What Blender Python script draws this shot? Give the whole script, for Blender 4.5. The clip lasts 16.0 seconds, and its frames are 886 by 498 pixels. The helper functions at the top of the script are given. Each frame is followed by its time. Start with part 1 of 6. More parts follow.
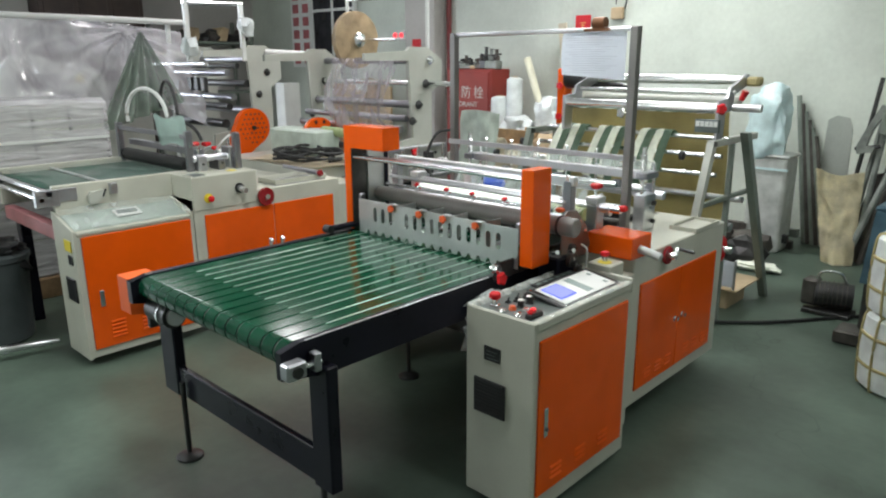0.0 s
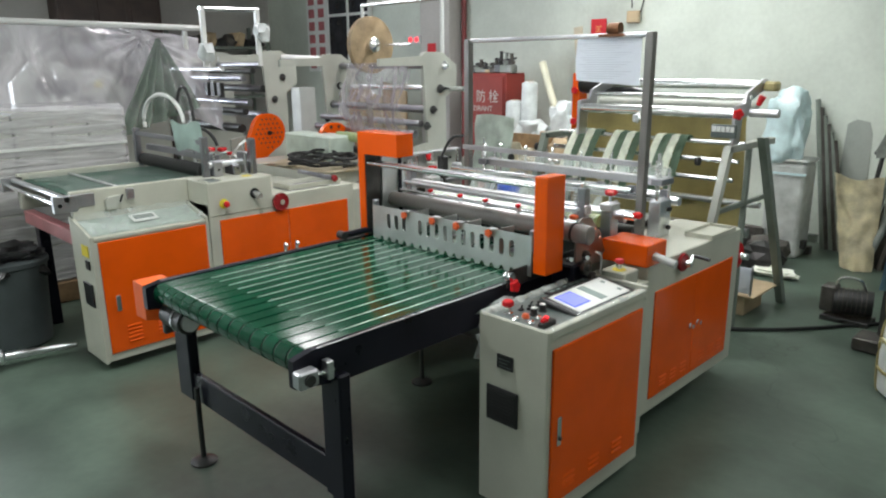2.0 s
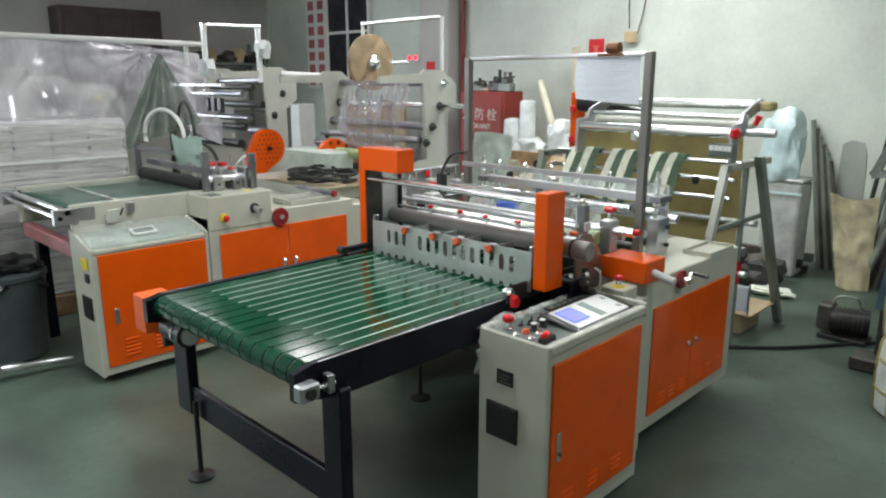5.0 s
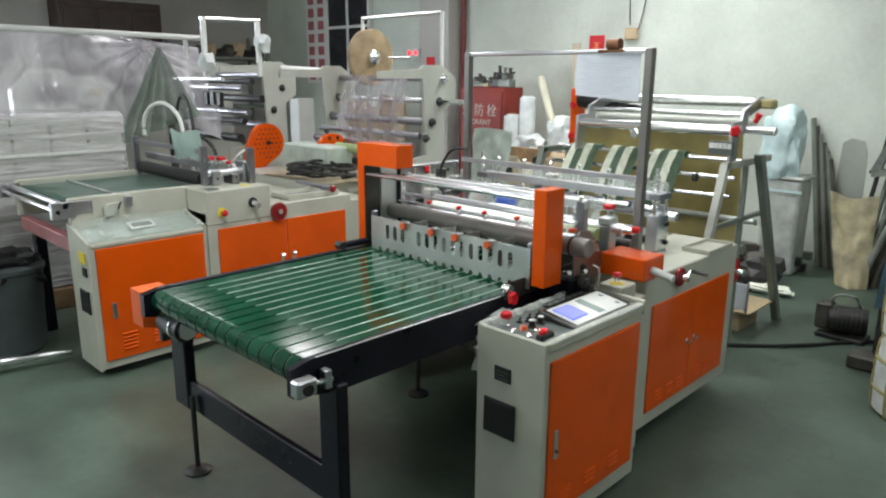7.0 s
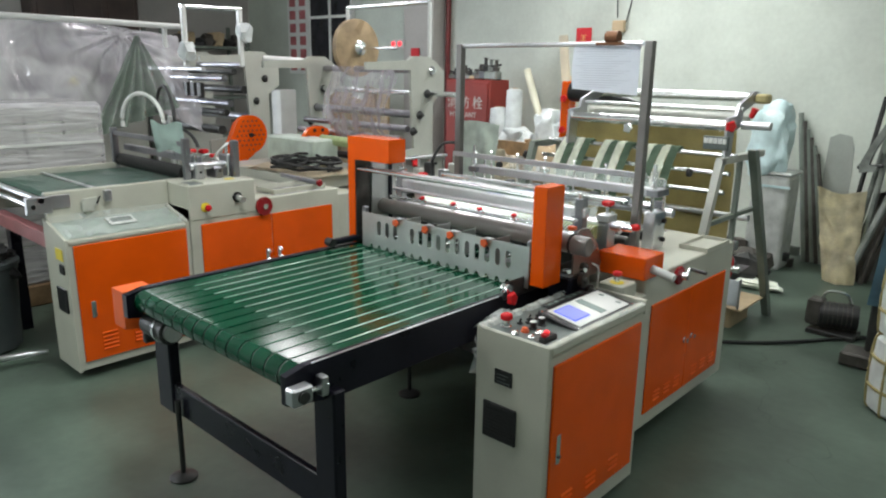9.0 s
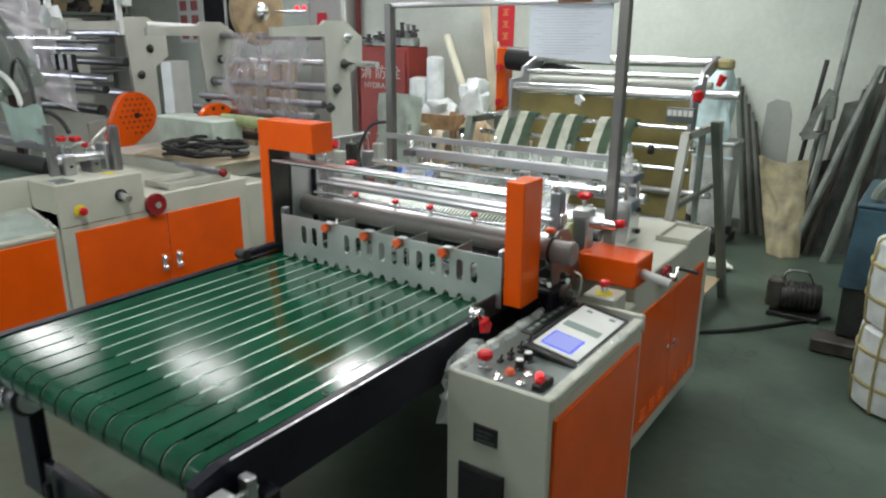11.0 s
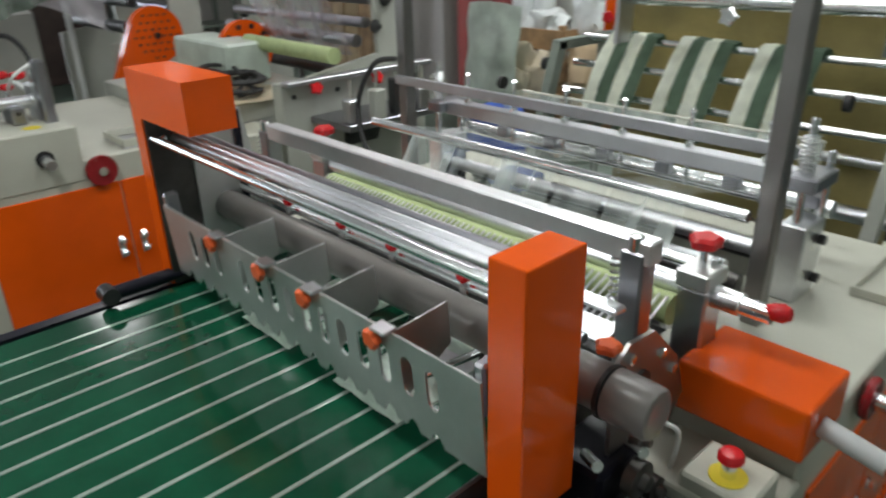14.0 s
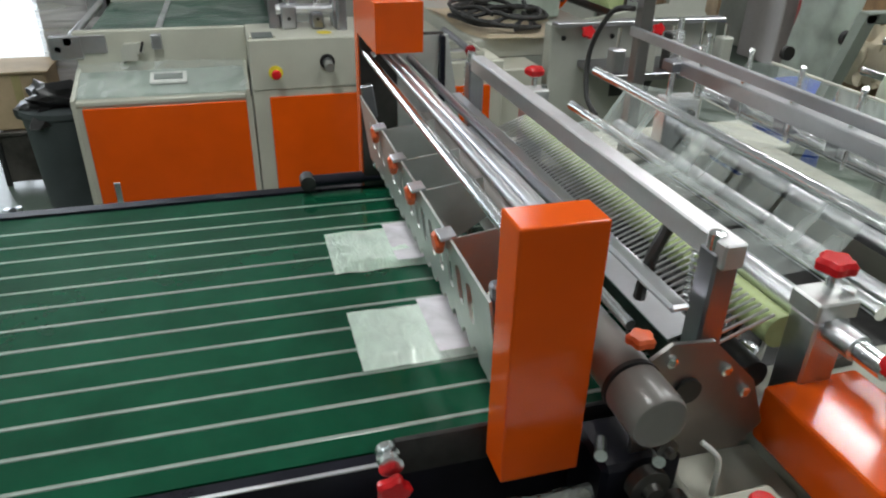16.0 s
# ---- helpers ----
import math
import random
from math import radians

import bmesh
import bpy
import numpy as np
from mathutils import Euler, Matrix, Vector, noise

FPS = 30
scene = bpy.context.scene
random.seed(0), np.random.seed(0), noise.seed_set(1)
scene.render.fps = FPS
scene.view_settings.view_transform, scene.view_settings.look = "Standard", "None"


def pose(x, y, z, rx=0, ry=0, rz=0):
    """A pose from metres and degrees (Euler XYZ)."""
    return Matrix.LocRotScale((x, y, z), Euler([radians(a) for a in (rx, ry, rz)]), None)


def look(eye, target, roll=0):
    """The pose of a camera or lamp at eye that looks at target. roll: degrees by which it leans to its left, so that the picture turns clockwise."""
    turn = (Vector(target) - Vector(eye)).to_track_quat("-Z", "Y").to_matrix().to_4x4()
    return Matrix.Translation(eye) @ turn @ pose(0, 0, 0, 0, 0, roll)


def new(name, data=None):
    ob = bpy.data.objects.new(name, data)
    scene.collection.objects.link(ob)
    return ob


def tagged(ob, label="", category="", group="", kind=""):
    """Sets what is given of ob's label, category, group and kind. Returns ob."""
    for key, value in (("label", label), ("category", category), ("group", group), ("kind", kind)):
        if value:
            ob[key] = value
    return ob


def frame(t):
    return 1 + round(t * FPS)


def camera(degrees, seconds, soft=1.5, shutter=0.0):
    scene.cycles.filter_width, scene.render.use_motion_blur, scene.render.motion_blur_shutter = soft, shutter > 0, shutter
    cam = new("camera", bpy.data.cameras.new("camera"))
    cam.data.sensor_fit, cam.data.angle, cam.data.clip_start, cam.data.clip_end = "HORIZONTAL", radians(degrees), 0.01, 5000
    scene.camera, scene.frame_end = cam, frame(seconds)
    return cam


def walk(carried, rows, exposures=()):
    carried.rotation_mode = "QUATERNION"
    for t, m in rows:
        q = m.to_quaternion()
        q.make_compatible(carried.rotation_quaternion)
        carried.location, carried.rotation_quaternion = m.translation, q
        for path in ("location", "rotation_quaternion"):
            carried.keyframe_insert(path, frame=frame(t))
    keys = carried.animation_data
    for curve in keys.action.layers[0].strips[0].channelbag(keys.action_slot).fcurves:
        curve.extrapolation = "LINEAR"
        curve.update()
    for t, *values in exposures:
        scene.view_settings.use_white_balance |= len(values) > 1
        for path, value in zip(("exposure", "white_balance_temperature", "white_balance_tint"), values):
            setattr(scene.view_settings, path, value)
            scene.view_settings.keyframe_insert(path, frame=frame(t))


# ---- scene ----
cam = camera(64.3, 16.0, soft=2.1, shutter=0.5)
PATH = [
    (0, (-0.084, 0.074, 1.608), (-1.413, 1.476, 1.088), -0.3),
    (0.5, (-0.089, 0.091, 1.619), (-1.43, 1.48, 1.094), -0.5),
    (1, (-0.088, 0.089, 1.621), (-1.437, 1.469, 1.097), -0.6),
    (1.5, (-0.08, 0.084, 1.617), (-1.438, 1.459, 1.101), -0.7),
    (2, (-0.084, 0.086, 1.623), (-1.445, 1.459, 1.111), -0.5),
    (2.5, (-0.086, 0.08, 1.625), (-1.445, 1.46, 1.125), -0.3),
    (3, (-0.087, 0.077, 1.62), (-1.448, 1.46, 1.134), -0.1),
    (3.5, (-0.086, 0.076, 1.62), (-1.45, 1.459, 1.144), -0.1),
    (4, (-0.084, 0.063, 1.619), (-1.449, 1.449, 1.154), -0.4),
    (6.5, (-0.089, 0.064, 1.619), (-1.443, 1.458, 1.147), 0.7),
    (7, (-0.089, 0.07, 1.618), (-1.446, 1.459, 1.142), 0.4),
    (7.5, (-0.092, 0.081, 1.618), (-1.45, 1.467, 1.134), 0.3),
    (8, (-0.095, 0.083, 1.615), (-1.449, 1.47, 1.125), 0.2),
    (10.3, (-0.502, 0.201, 1.625), (-1.668, 1.738, 1.098), 1.1),
    (10.5, (-0.554, 0.253, 1.615), (-1.691, 1.807, 1.074), 0.8),
    (11, (-0.695, 0.46, 1.606), (-1.795, 2.027, 1.028), 0.3),
    (11.5, (-0.829, 0.705, 1.61), (-1.922, 2.284, 1.049), -0.4),
    (12, (-0.98, 0.929, 1.595), (-2.058, 2.506, 1.004), -0.0),
    (12.5, (-1.061, 1.115, 1.588), (-2.125, 2.681, 0.944), -0.6),
    (13, (-1.063, 1.345, 1.586), (-2.23, 2.798, 0.861), -2.3),
    (13.5, (-1.125, 1.538, 1.571), (-2.373, 2.879, 0.768), -2.3),
    (14, (-1.193, 1.675, 1.548), (-2.53, 2.921, 0.735), -1.4),
    (14.5, (-1.129, 1.824, 1.544), (-2.717, 2.697, 0.699), -0.1),
    (15, (-1.038, 1.934, 1.543), (-2.752, 2.458, 0.655), -0.5),
    (15.5, (-1.015, 1.953, 1.552), (-2.723, 2.425, 0.625), -0.0),
    (16, (-1.005, 1.953, 1.548), (-2.697, 2.449, 0.603), 1.2),
]
EXPOSURES = [(0, 0.02), (8.2, -0.03), (10.5, -0.14), (11.5, -0.25), (12.5, -0.46), (14, -0.49), (15, -0.55), (16, -0.47)]
walk(cam, [(t, look(eye, target, roll)) for t, eye, target, roll in PATH], EXPOSURES)

# ---- world and large lights ----
world = bpy.data.worlds.new("world")
scene.world = world
world.use_nodes = True
world.node_tree.nodes["Background"].inputs[0].default_value = (0.75, 0.85, 1.0, 1)
world.node_tree.nodes["Background"].inputs[1].default_value = 0.5
CEIL = 4.3


def area_lamp(name, loc, target, sx, sy, watts, color):
    data = bpy.data.lights.new(name, "AREA")
    data.shape, data.size, data.size_y = "RECTANGLE", sx, sy
    data.energy, data.color = watts, color
    ob = new(name, data)
    ob.matrix_world = look(loc, target)
    return ob


# First four spots follow reflections; the other six are added fill lamps.
TUBE_AND_FILL_SPOTS = [(-4.6, 4.55, 0.8, 0.55, 0.35), (-5.95, 3.82, 0.26, 0.9, 0.35), (-7.8, 3.3, 0.5, 1.2, 0.4), (-3.2, 5.4, 1.85, 1.2, 0.4), (-2.4, 3.55, 0.75, 1.2, 0.4), (-2.5, 1.5, 1.6, 1.2, 0.4), (-0.3, 3.7, 0.45, 1.2, 0.4), (-4.4, -1.2, 2.0, 1.2, 0.4), (0.8, 2.4, 0.35, 1.2, 0.4), (-0.6, -2.0, 0.12, 1.2, 0.4)]
LAMP_Z = 3.3
for lx, ly, power, long, wide in TUBE_AND_FILL_SPOTS:
    area_lamp("tube_or_fill_light", (lx, ly, LAMP_Z - 0.09), (lx, ly + 0.001, 0), long, wide, 31 * power, (1.0, 0.945, 0.97) if lx < -4.2 and ly > 0 else (0.965, 1.0, 0.98))

# ---- materials ----


def mat(name, color, rough=0.5, metal=0.0, var=0.08, scale=6.0, bump=0.05, bscale=60.0, dirt=None, coat=0.0, island=0.0, rvar=0.1):
    """A procedural surface: two scales of tone, fine relief, uneven gloss."""
    m = bpy.data.materials.new(name)
    m.use_nodes = True
    nt = m.node_tree
    n, l = nt.nodes, nt.links
    b = n["Principled BSDF"]
    co = n.new("ShaderNodeTexCoord")
    big = n.new("ShaderNodeTexNoise")
    big.inputs["Scale"].default_value, big.inputs["Detail"].default_value = scale, 6
    fine = n.new("ShaderNodeTexNoise")
    fine.inputs["Scale"].default_value, fine.inputs["Detail"].default_value = bscale, 4
    for t in (big, fine):
        l.new(co.outputs["Object"], t.inputs["Vector"])
    ramp = n.new("ShaderNodeValToRGB")
    lo = dirt or tuple(c * (1 - 2 * var) for c in color)
    hi = tuple(min(1, c * (1 + var)) for c in color)
    ramp.color_ramp.elements[0].position, ramp.color_ramp.elements[1].position = (0.3, 0.62) if dirt is None else (0.28, 0.5)
    ramp.color_ramp.elements[0].color, ramp.color_ramp.elements[1].color = (*lo, 1), (*hi, 1)
    l.new(big.outputs["Fac"], ramp.inputs["Fac"])
    mix = n.new("ShaderNodeMix")
    mix.data_type, mix.blend_type = "RGBA", "MULTIPLY"
    mix.inputs["Factor"].default_value = min(1, 2.5 * var)
    l.new(ramp.outputs["Color"], mix.inputs[6])
    grey = n.new("ShaderNodeValToRGB")
    grey.color_ramp.elements[0].color, grey.color_ramp.elements[1].color = (0.6, 0.6, 0.6, 1), (1.2, 1.2, 1.2, 1)
    l.new(fine.outputs["Fac"], grey.inputs["Fac"])
    l.new(grey.outputs["Color"], mix.inputs[7])
    out = mix.outputs[2]
    if island:
        geo = n.new("ShaderNodeNewGeometry")
        hsv = n.new("ShaderNodeHueSaturation")
        mr = n.new("ShaderNodeMapRange")
        mr.inputs["To Min"].default_value, mr.inputs["To Max"].default_value = 1 - island, 1 + island
        l.new(geo.outputs["Random Per Island"], mr.inputs["Value"])
        l.new(mr.outputs["Result"], hsv.inputs["Value"])
        l.new(out, hsv.inputs["Color"])
        out = hsv.outputs["Color"]
    l.new(out, b.inputs["Base Color"])
    rr = n.new("ShaderNodeMapRange")
    rr.inputs["To Min"].default_value, rr.inputs["To Max"].default_value = max(0.02, rough - rvar), min(1, rough + rvar)
    l.new(big.outputs["Fac"], rr.inputs["Value"])
    l.new(rr.outputs["Result"], b.inputs["Roughness"])
    b.inputs["Metallic"].default_value = metal
    b.inputs["Coat Weight"].default_value = coat
    b.inputs["Coat Roughness"].default_value = 0.08
    if bump:
        bp = n.new("ShaderNodeBump")
        bp.inputs["Strength"].default_value, bp.inputs["Distance"].default_value = bump, 0.004
        l.new(fine.outputs["Fac"], bp.inputs["Height"])
        l.new(bp.outputs["Normal"], b.inputs["Normal"])
    return m


def brushed(name, color, rough=0.3, stretch=(1, 60, 60), metal=1.0):
    """Metal with drawn-out grain."""
    m = mat(name, color, rough, metal, var=0.06, scale=5, bump=0)
    nt = m.node_tree
    n, l = nt.nodes, nt.links
    co, mp, no, bp = n.new("ShaderNodeTexCoord"), n.new("ShaderNodeMapping"), n.new("ShaderNodeTexNoise"), n.new("ShaderNodeBump")
    mp.inputs["Scale"].default_value = stretch
    no.inputs["Scale"].default_value, no.inputs["Detail"].default_value = 12, 3
    bp.inputs["Strength"].default_value, bp.inputs["Distance"].default_value = 0.12, 0.001
    l.new(co.outputs["Object"], mp.inputs["Vector"])
    l.new(mp.outputs["Vector"], no.inputs["Vector"])
    l.new(no.outputs["Fac"], bp.inputs["Height"])
    l.new(bp.outputs["Normal"], n["Principled BSDF"].inputs["Normal"])
    return m


def film(name, tint=(0.85, 0.9, 0.88), cover=0.3, wrinkle=0.5, wscale=14.0, stretch=(1, 1, 1), rough=0.12):
    """Thin clear plastic: mostly see-through, with creased gloss."""
    m = bpy.data.materials.new(name)
    m.use_nodes = True
    nt = m.node_tree
    n, l = nt.nodes, nt.links
    b = n["Principled BSDF"]
    b.inputs["Base Color"].default_value = (*tint, 1)
    b.inputs["Roughness"].default_value = rough
    b.inputs["Specular IOR Level"].default_value = 0.9
    tr, mx = n.new("ShaderNodeBsdfTransparent"), n.new("ShaderNodeMixShader")
    co, no, bp, rp = n.new("ShaderNodeTexCoord"), n.new("ShaderNodeTexNoise"), n.new("ShaderNodeBump"), n.new("ShaderNodeMapRange")
    no.inputs["Scale"].default_value, no.inputs["Detail"].default_value, no.inputs["Distortion"].default_value = wscale, 3, 0.6
    bp.inputs["Strength"].default_value, bp.inputs["Distance"].default_value = wrinkle, 0.03
    rp.inputs["From Min"].default_value, rp.inputs["From Max"].default_value = 0.35, 0.7
    rp.inputs["To Min"].default_value, rp.inputs["To Max"].default_value = max(0.03, cover - 0.15), min(1, cover + 0.2)
    mp = n.new("ShaderNodeMapping")
    mp.inputs["Scale"].default_value = stretch
    l.new(co.outputs["Object"], mp.inputs["Vector"])
    l.new(mp.outputs["Vector"], no.inputs["Vector"])
    l.new(no.outputs["Fac"], bp.inputs["Height"])
    l.new(bp.outputs["Normal"], b.inputs["Normal"])
    l.new(no.outputs["Fac"], rp.inputs["Value"])
    l.new(rp.outputs["Result"], mx.inputs["Fac"])
    l.new(tr.outputs[0], mx.inputs[1])
    l.new(b.outputs[0], mx.inputs[2])
    l.new(mx.outputs[0], n["Material Output"].inputs["Surface"])
    return m


def glow(name, color, strength):
    m = bpy.data.materials.new(name)
    m.use_nodes = True
    b = m.node_tree.nodes["Principled BSDF"]
    b.inputs["Base Color"].default_value = (*[0.2 * c for c in color], 1)
    b.inputs["Emission Color"].default_value = (*color, 1)
    b.inputs["Emission Strength"].default_value = strength
    return m


def cracked(m, scale, width, dark, amount):
    """Thin cracks laid over a plaster or concrete surface."""
    nt = m.node_tree
    n, l = nt.nodes, nt.links
    b = n["Principled BSDF"]
    old = b.inputs["Base Color"].links[0].from_socket
    co, no, vo, add, mr, mx = (n.new("ShaderNode" + k) for k in ("TexCoord", "TexNoise", "TexVoronoi", "VectorMath", "MapRange", "Mix"))
    no.inputs["Scale"].default_value = 2.5
    add.operation = "ADD"
    vo.feature = "DISTANCE_TO_EDGE"
    vo.inputs["Scale"].default_value = scale
    l.new(co.outputs["Object"], no.inputs["Vector"])
    l.new(co.outputs["Object"], add.inputs[0])
    l.new(no.outputs["Color"], add.inputs[1])
    l.new(add.outputs[0], vo.inputs["Vector"])
    mr.inputs["From Max"].default_value = width
    mr.inputs["To Min"].default_value, mr.inputs["To Max"].default_value = amount, 0
    l.new(vo.outputs["Distance"], mr.inputs["Value"])
    mx.data_type = "RGBA"
    l.new(mr.outputs["Result"], mx.inputs["Factor"])
    l.new(old, mx.inputs[6])
    mx.inputs[7].default_value = (*dark, 1)
    l.new(mx.outputs[2], b.inputs["Base Color"])
    return m


WALL = cracked(mat("wall_plaster", (0.61, 0.65, 0.585), 0.75, var=0.11, scale=0.9, bump=0.15, bscale=25), 0.22, 0.004, (0.5, 0.51, 0.46), 0.25)
WALL_GREY = mat("grey_plaster", (0.46, 0.44, 0.42), 0.8, var=0.1, scale=0.8, bump=0.15, bscale=25)
FLOOR = cracked(mat("floor_paint", (0.09, 0.126, 0.098), 0.4, var=0.24, scale=1.6, bump=0.12, bscale=18, rvar=0.16), 0.28, 0.0025, (0.03, 0.036, 0.03), 0.4)
CREAM = mat("cream_paint", (0.51, 0.51, 0.435), 0.38, var=0.05, scale=4, bump=0.04, bscale=120)
ORANGE = mat("orange_paint", (0.83, 0.105, 0.005), 0.14, var=0.06, scale=3, bump=0.03, bscale=14, rvar=0.05)
ORANGE.node_tree.nodes["Principled BSDF"].inputs["Specular IOR Level"].default_value = 0.35
ORANGE_DULL = mat("dull_orange_paint", (0.8, 0.12, 0.008), 0.55, var=0.08, scale=4, bump=0.03)
GREEN_BELT = mat("green_belt", (0.004, 0.062, 0.03), 0.125, var=0.14, scale=7, bump=0.03, bscale=9, rvar=0.05)
GREEN_OLD = mat("dull_green_belt", (0.02, 0.09, 0.06), 0.35, var=0.15, scale=5, bump=0.06)
BLACK_STEEL = mat("black_painted_steel", (0.009, 0.009, 0.016), 0.3, var=0.15, scale=8, bump=0.05)
for m_, s_ in ((BLACK_STEEL, 0.22), (GREEN_BELT, 0.38)):
    m_.node_tree.nodes["Principled BSDF"].inputs["Specular IOR Level"].default_value = s_
STEEL = brushed("brushed_steel", (0.8, 0.81, 0.84), 0.32)
DULL_PLATE = brushed("oiled_plate", (0.36, 0.34, 0.33), 0.42, (60, 60, 2))
STEEL_PLATE = brushed("plate_steel", (0.66, 0.67, 0.66), 0.48, (60, 60, 2))
CHROME = mat("chrome", (0.86, 0.88, 0.89), 0.2, 1.0, var=0.03, bump=0, rvar=0.04)
ALU = brushed("aluminium_profile", (0.58, 0.58, 0.61), 0.38, (60, 60, 1))
ALU_DARK = brushed("grey_anodised_bar", (0.36, 0.36, 0.39), 0.32)
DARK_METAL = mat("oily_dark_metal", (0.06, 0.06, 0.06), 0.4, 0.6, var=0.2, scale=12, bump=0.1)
RUSTY_DARK = mat("greasy_gear_steel", (0.1, 0.095, 0.09), 0.35, 0.8, var=0.2, bump=0.05)
COLUMN = brushed("grey_column_steel", (0.27, 0.255, 0.25), 0.42, (60, 60, 1))
BEAM_STEEL = brushed("ground_beam_steel", (0.86, 0.86, 0.88), 0.4)
BED = brushed("steel_slider_bed", (0.62, 0.66, 0.62), 0.2, (60, 1, 60))
GREY_TUBE = mat("grey_tube_paint", (0.2, 0.185, 0.175), 0.32, var=0.06, scale=6, bump=0.03, coat=0.2)
RED_PLASTIC = mat("red_plastic", (0.62, 0.015, 0.02), 0.25, var=0.04, bump=0)
ORANGE_PLASTIC = mat("orange_plastic", (0.75, 0.12, 0.03), 0.35, var=0.04, bump=0)
BLUE_TRAY = mat("blue_tray_plastic", (0.01, 0.05, 0.3), 0.4, var=0.08, bump=0.02)
YELLOW = mat("yellow_plate", (0.75, 0.6, 0.03), 0.4, var=0.04, bump=0)
BLACK_PLASTIC = mat("black_plastic", (0.015, 0.015, 0.016), 0.35, var=0.1, bump=0.05)
RUBBER = mat("black_rubber", (0.02, 0.02, 0.02), 0.6, var=0.15, bump=0.1)
WHITE_PLASTIC = mat("white_plastic", (0.75, 0.76, 0.74), 0.35, var=0.03, bump=0)
GREY_KEYPAD = mat("grey_keypad", (0.55, 0.56, 0.56), 0.4, var=0.04, bump=0)
GREY_GREEN = mat("grey_green_print", (0.22, 0.29, 0.27), 0.45, var=0.04, bump=0)
PANEL_DARK = mat("dark_panel", (0.115, 0.138, 0.132), 0.35, var=0.1, bump=0.03)
SCREEN = glow("blue_screen", (0.1, 0.16, 1.0), 0.9)
SCREEN_PALE = glow("pale_screen", (0.4, 0.45, 1.0), 0.75)
LED_RED = glow("red_led", (1.0, 0.03, 0.04), 2.5)
TUBE_GLOW = glow("tube_glow", (0.96, 1.0, 1.0), 14)
PAPER = mat("paper", (0.8, 0.83, 0.88), 0.8, var=0.03, scale=20, bump=0.05)
n_ = PAPER.node_tree.nodes
t_, x_ = n_.new("ShaderNodeBsdfTranslucent"), n_.new("ShaderNodeMixShader")
t_.inputs["Color"].default_value = (0.85, 0.88, 0.94, 1)
PAPER.node_tree.links.new(n_["Principled BSDF"].outputs[0], x_.inputs[1])
PAPER.node_tree.links.new(t_.outputs[0], x_.inputs[2])
PAPER.node_tree.links.new(x_.outputs[0], n_["Material Output"].inputs["Surface"])
INK = mat("faint_print", (0.68, 0.7, 0.76), 0.8, var=0.05, bump=0)
COPPER = mat("tarnished_brass", (0.2, 0.09, 0.045), 0.4, 0.6, var=0.15, bump=0.05)
COMB_GREEN = mat("pale_green_cord", (0.42, 0.5, 0.24), 0.6, var=0.08, scale=20, bump=0.2)
FILM = film("clear_film", (0.86, 0.94, 0.9), 0.13, 0.2, 4, (4, 1, 1), 0.1)
FILM_DENSE = film("layered_film", (0.86, 0.94, 0.9), 0.24, 0.2, 4, (4, 1, 1), 0.1)
RED_WHEEL = mat("dark_red_wheel", (0.26, 0.012, 0.016), 0.25, var=0.08, bump=0)
BAG_BAND = film("folded_bag_film", (0.9, 0.86, 0.92), 0.8, 0.15, 14)
RIM_FILM = film("rim_protection_film", (0.84, 0.89, 0.87), 0.42, 0.5, 20, (1, 1, 1), 0.08)
BAG = film("bag_film", (0.88, 1.0, 0.91), 1.0, 0.35, 18, (1, 2.2, 1), 0.14)
WRAP = film("stretch_wrap", (0.88, 0.85, 0.9), 0.4, 0.9, 4.5, (1, 0.5, 5), 0.08)

CREAM_FAR = mat("cream_machine_plate", (0.46, 0.47, 0.42), 0.4, var=0.06, scale=3, bump=0.03)
CLEAR_WRAP = film("shiny_clear_wrap", (0.8, 0.86, 0.84), 0.22, 1.0, 9, (1, 1, 1), 0.05)
PANEL_GREEN = mat("grey_green_panel", (0.3, 0.36, 0.32), 0.35, var=0.08, bump=0.02)
STEEL_GREY = mat("dull_grey_steel", (0.25, 0.27, 0.25), 0.5, 0.4, var=0.2, scale=8, bump=0.1)

# ---- building blocks ----
ORIGIN = {}


def thing(name, at, label, category, group="", kind=""):
    ob = new(name)
    ob.location = at
    ob.empty_display_size = 0.05
    ORIGIN[ob.name] = Vector(at)
    return tagged(ob, label, category, group, kind)


def part(name, bm, material, parent=None, label="", smooth=False):
    """Links a bmesh, written in world metres, as one mesh object under a thing or a part."""
    me = bpy.data.meshes.new(name)
    at = ORIGIN[parent.name] if parent else Vector((0, 0, 0))
    bmesh.ops.translate(bm, vec=-at, verts=bm.verts)
    bmesh.ops.recalc_face_normals(bm, faces=bm.faces)
    bm.to_mesh(me)
    bm.free()
    me.materials.append(material)
    if smooth:
        for p in me.polygons:
            p.use_smooth = True
        me.set_sharp_from_angle(angle=radians(35))
    ob = new(name, me)
    if parent:
        ob.parent = parent
        ORIGIN[ob.name] = at
    else:
        ORIGIN[ob.name] = at
    return tagged(ob, label) if label else ob


def solo(name, bm, material, label, category, at=(0, 0, 0), group="", kind="", smooth=False):
    """A thing that is one mesh."""
    bmesh.ops.translate(bm, vec=-Vector(at), verts=bm.verts)
    ob = part(name, bm, material, None, smooth=smooth)
    ob.location = at
    ORIGIN[ob.name] = Vector(at)
    return tagged(ob, label, category, group, kind)


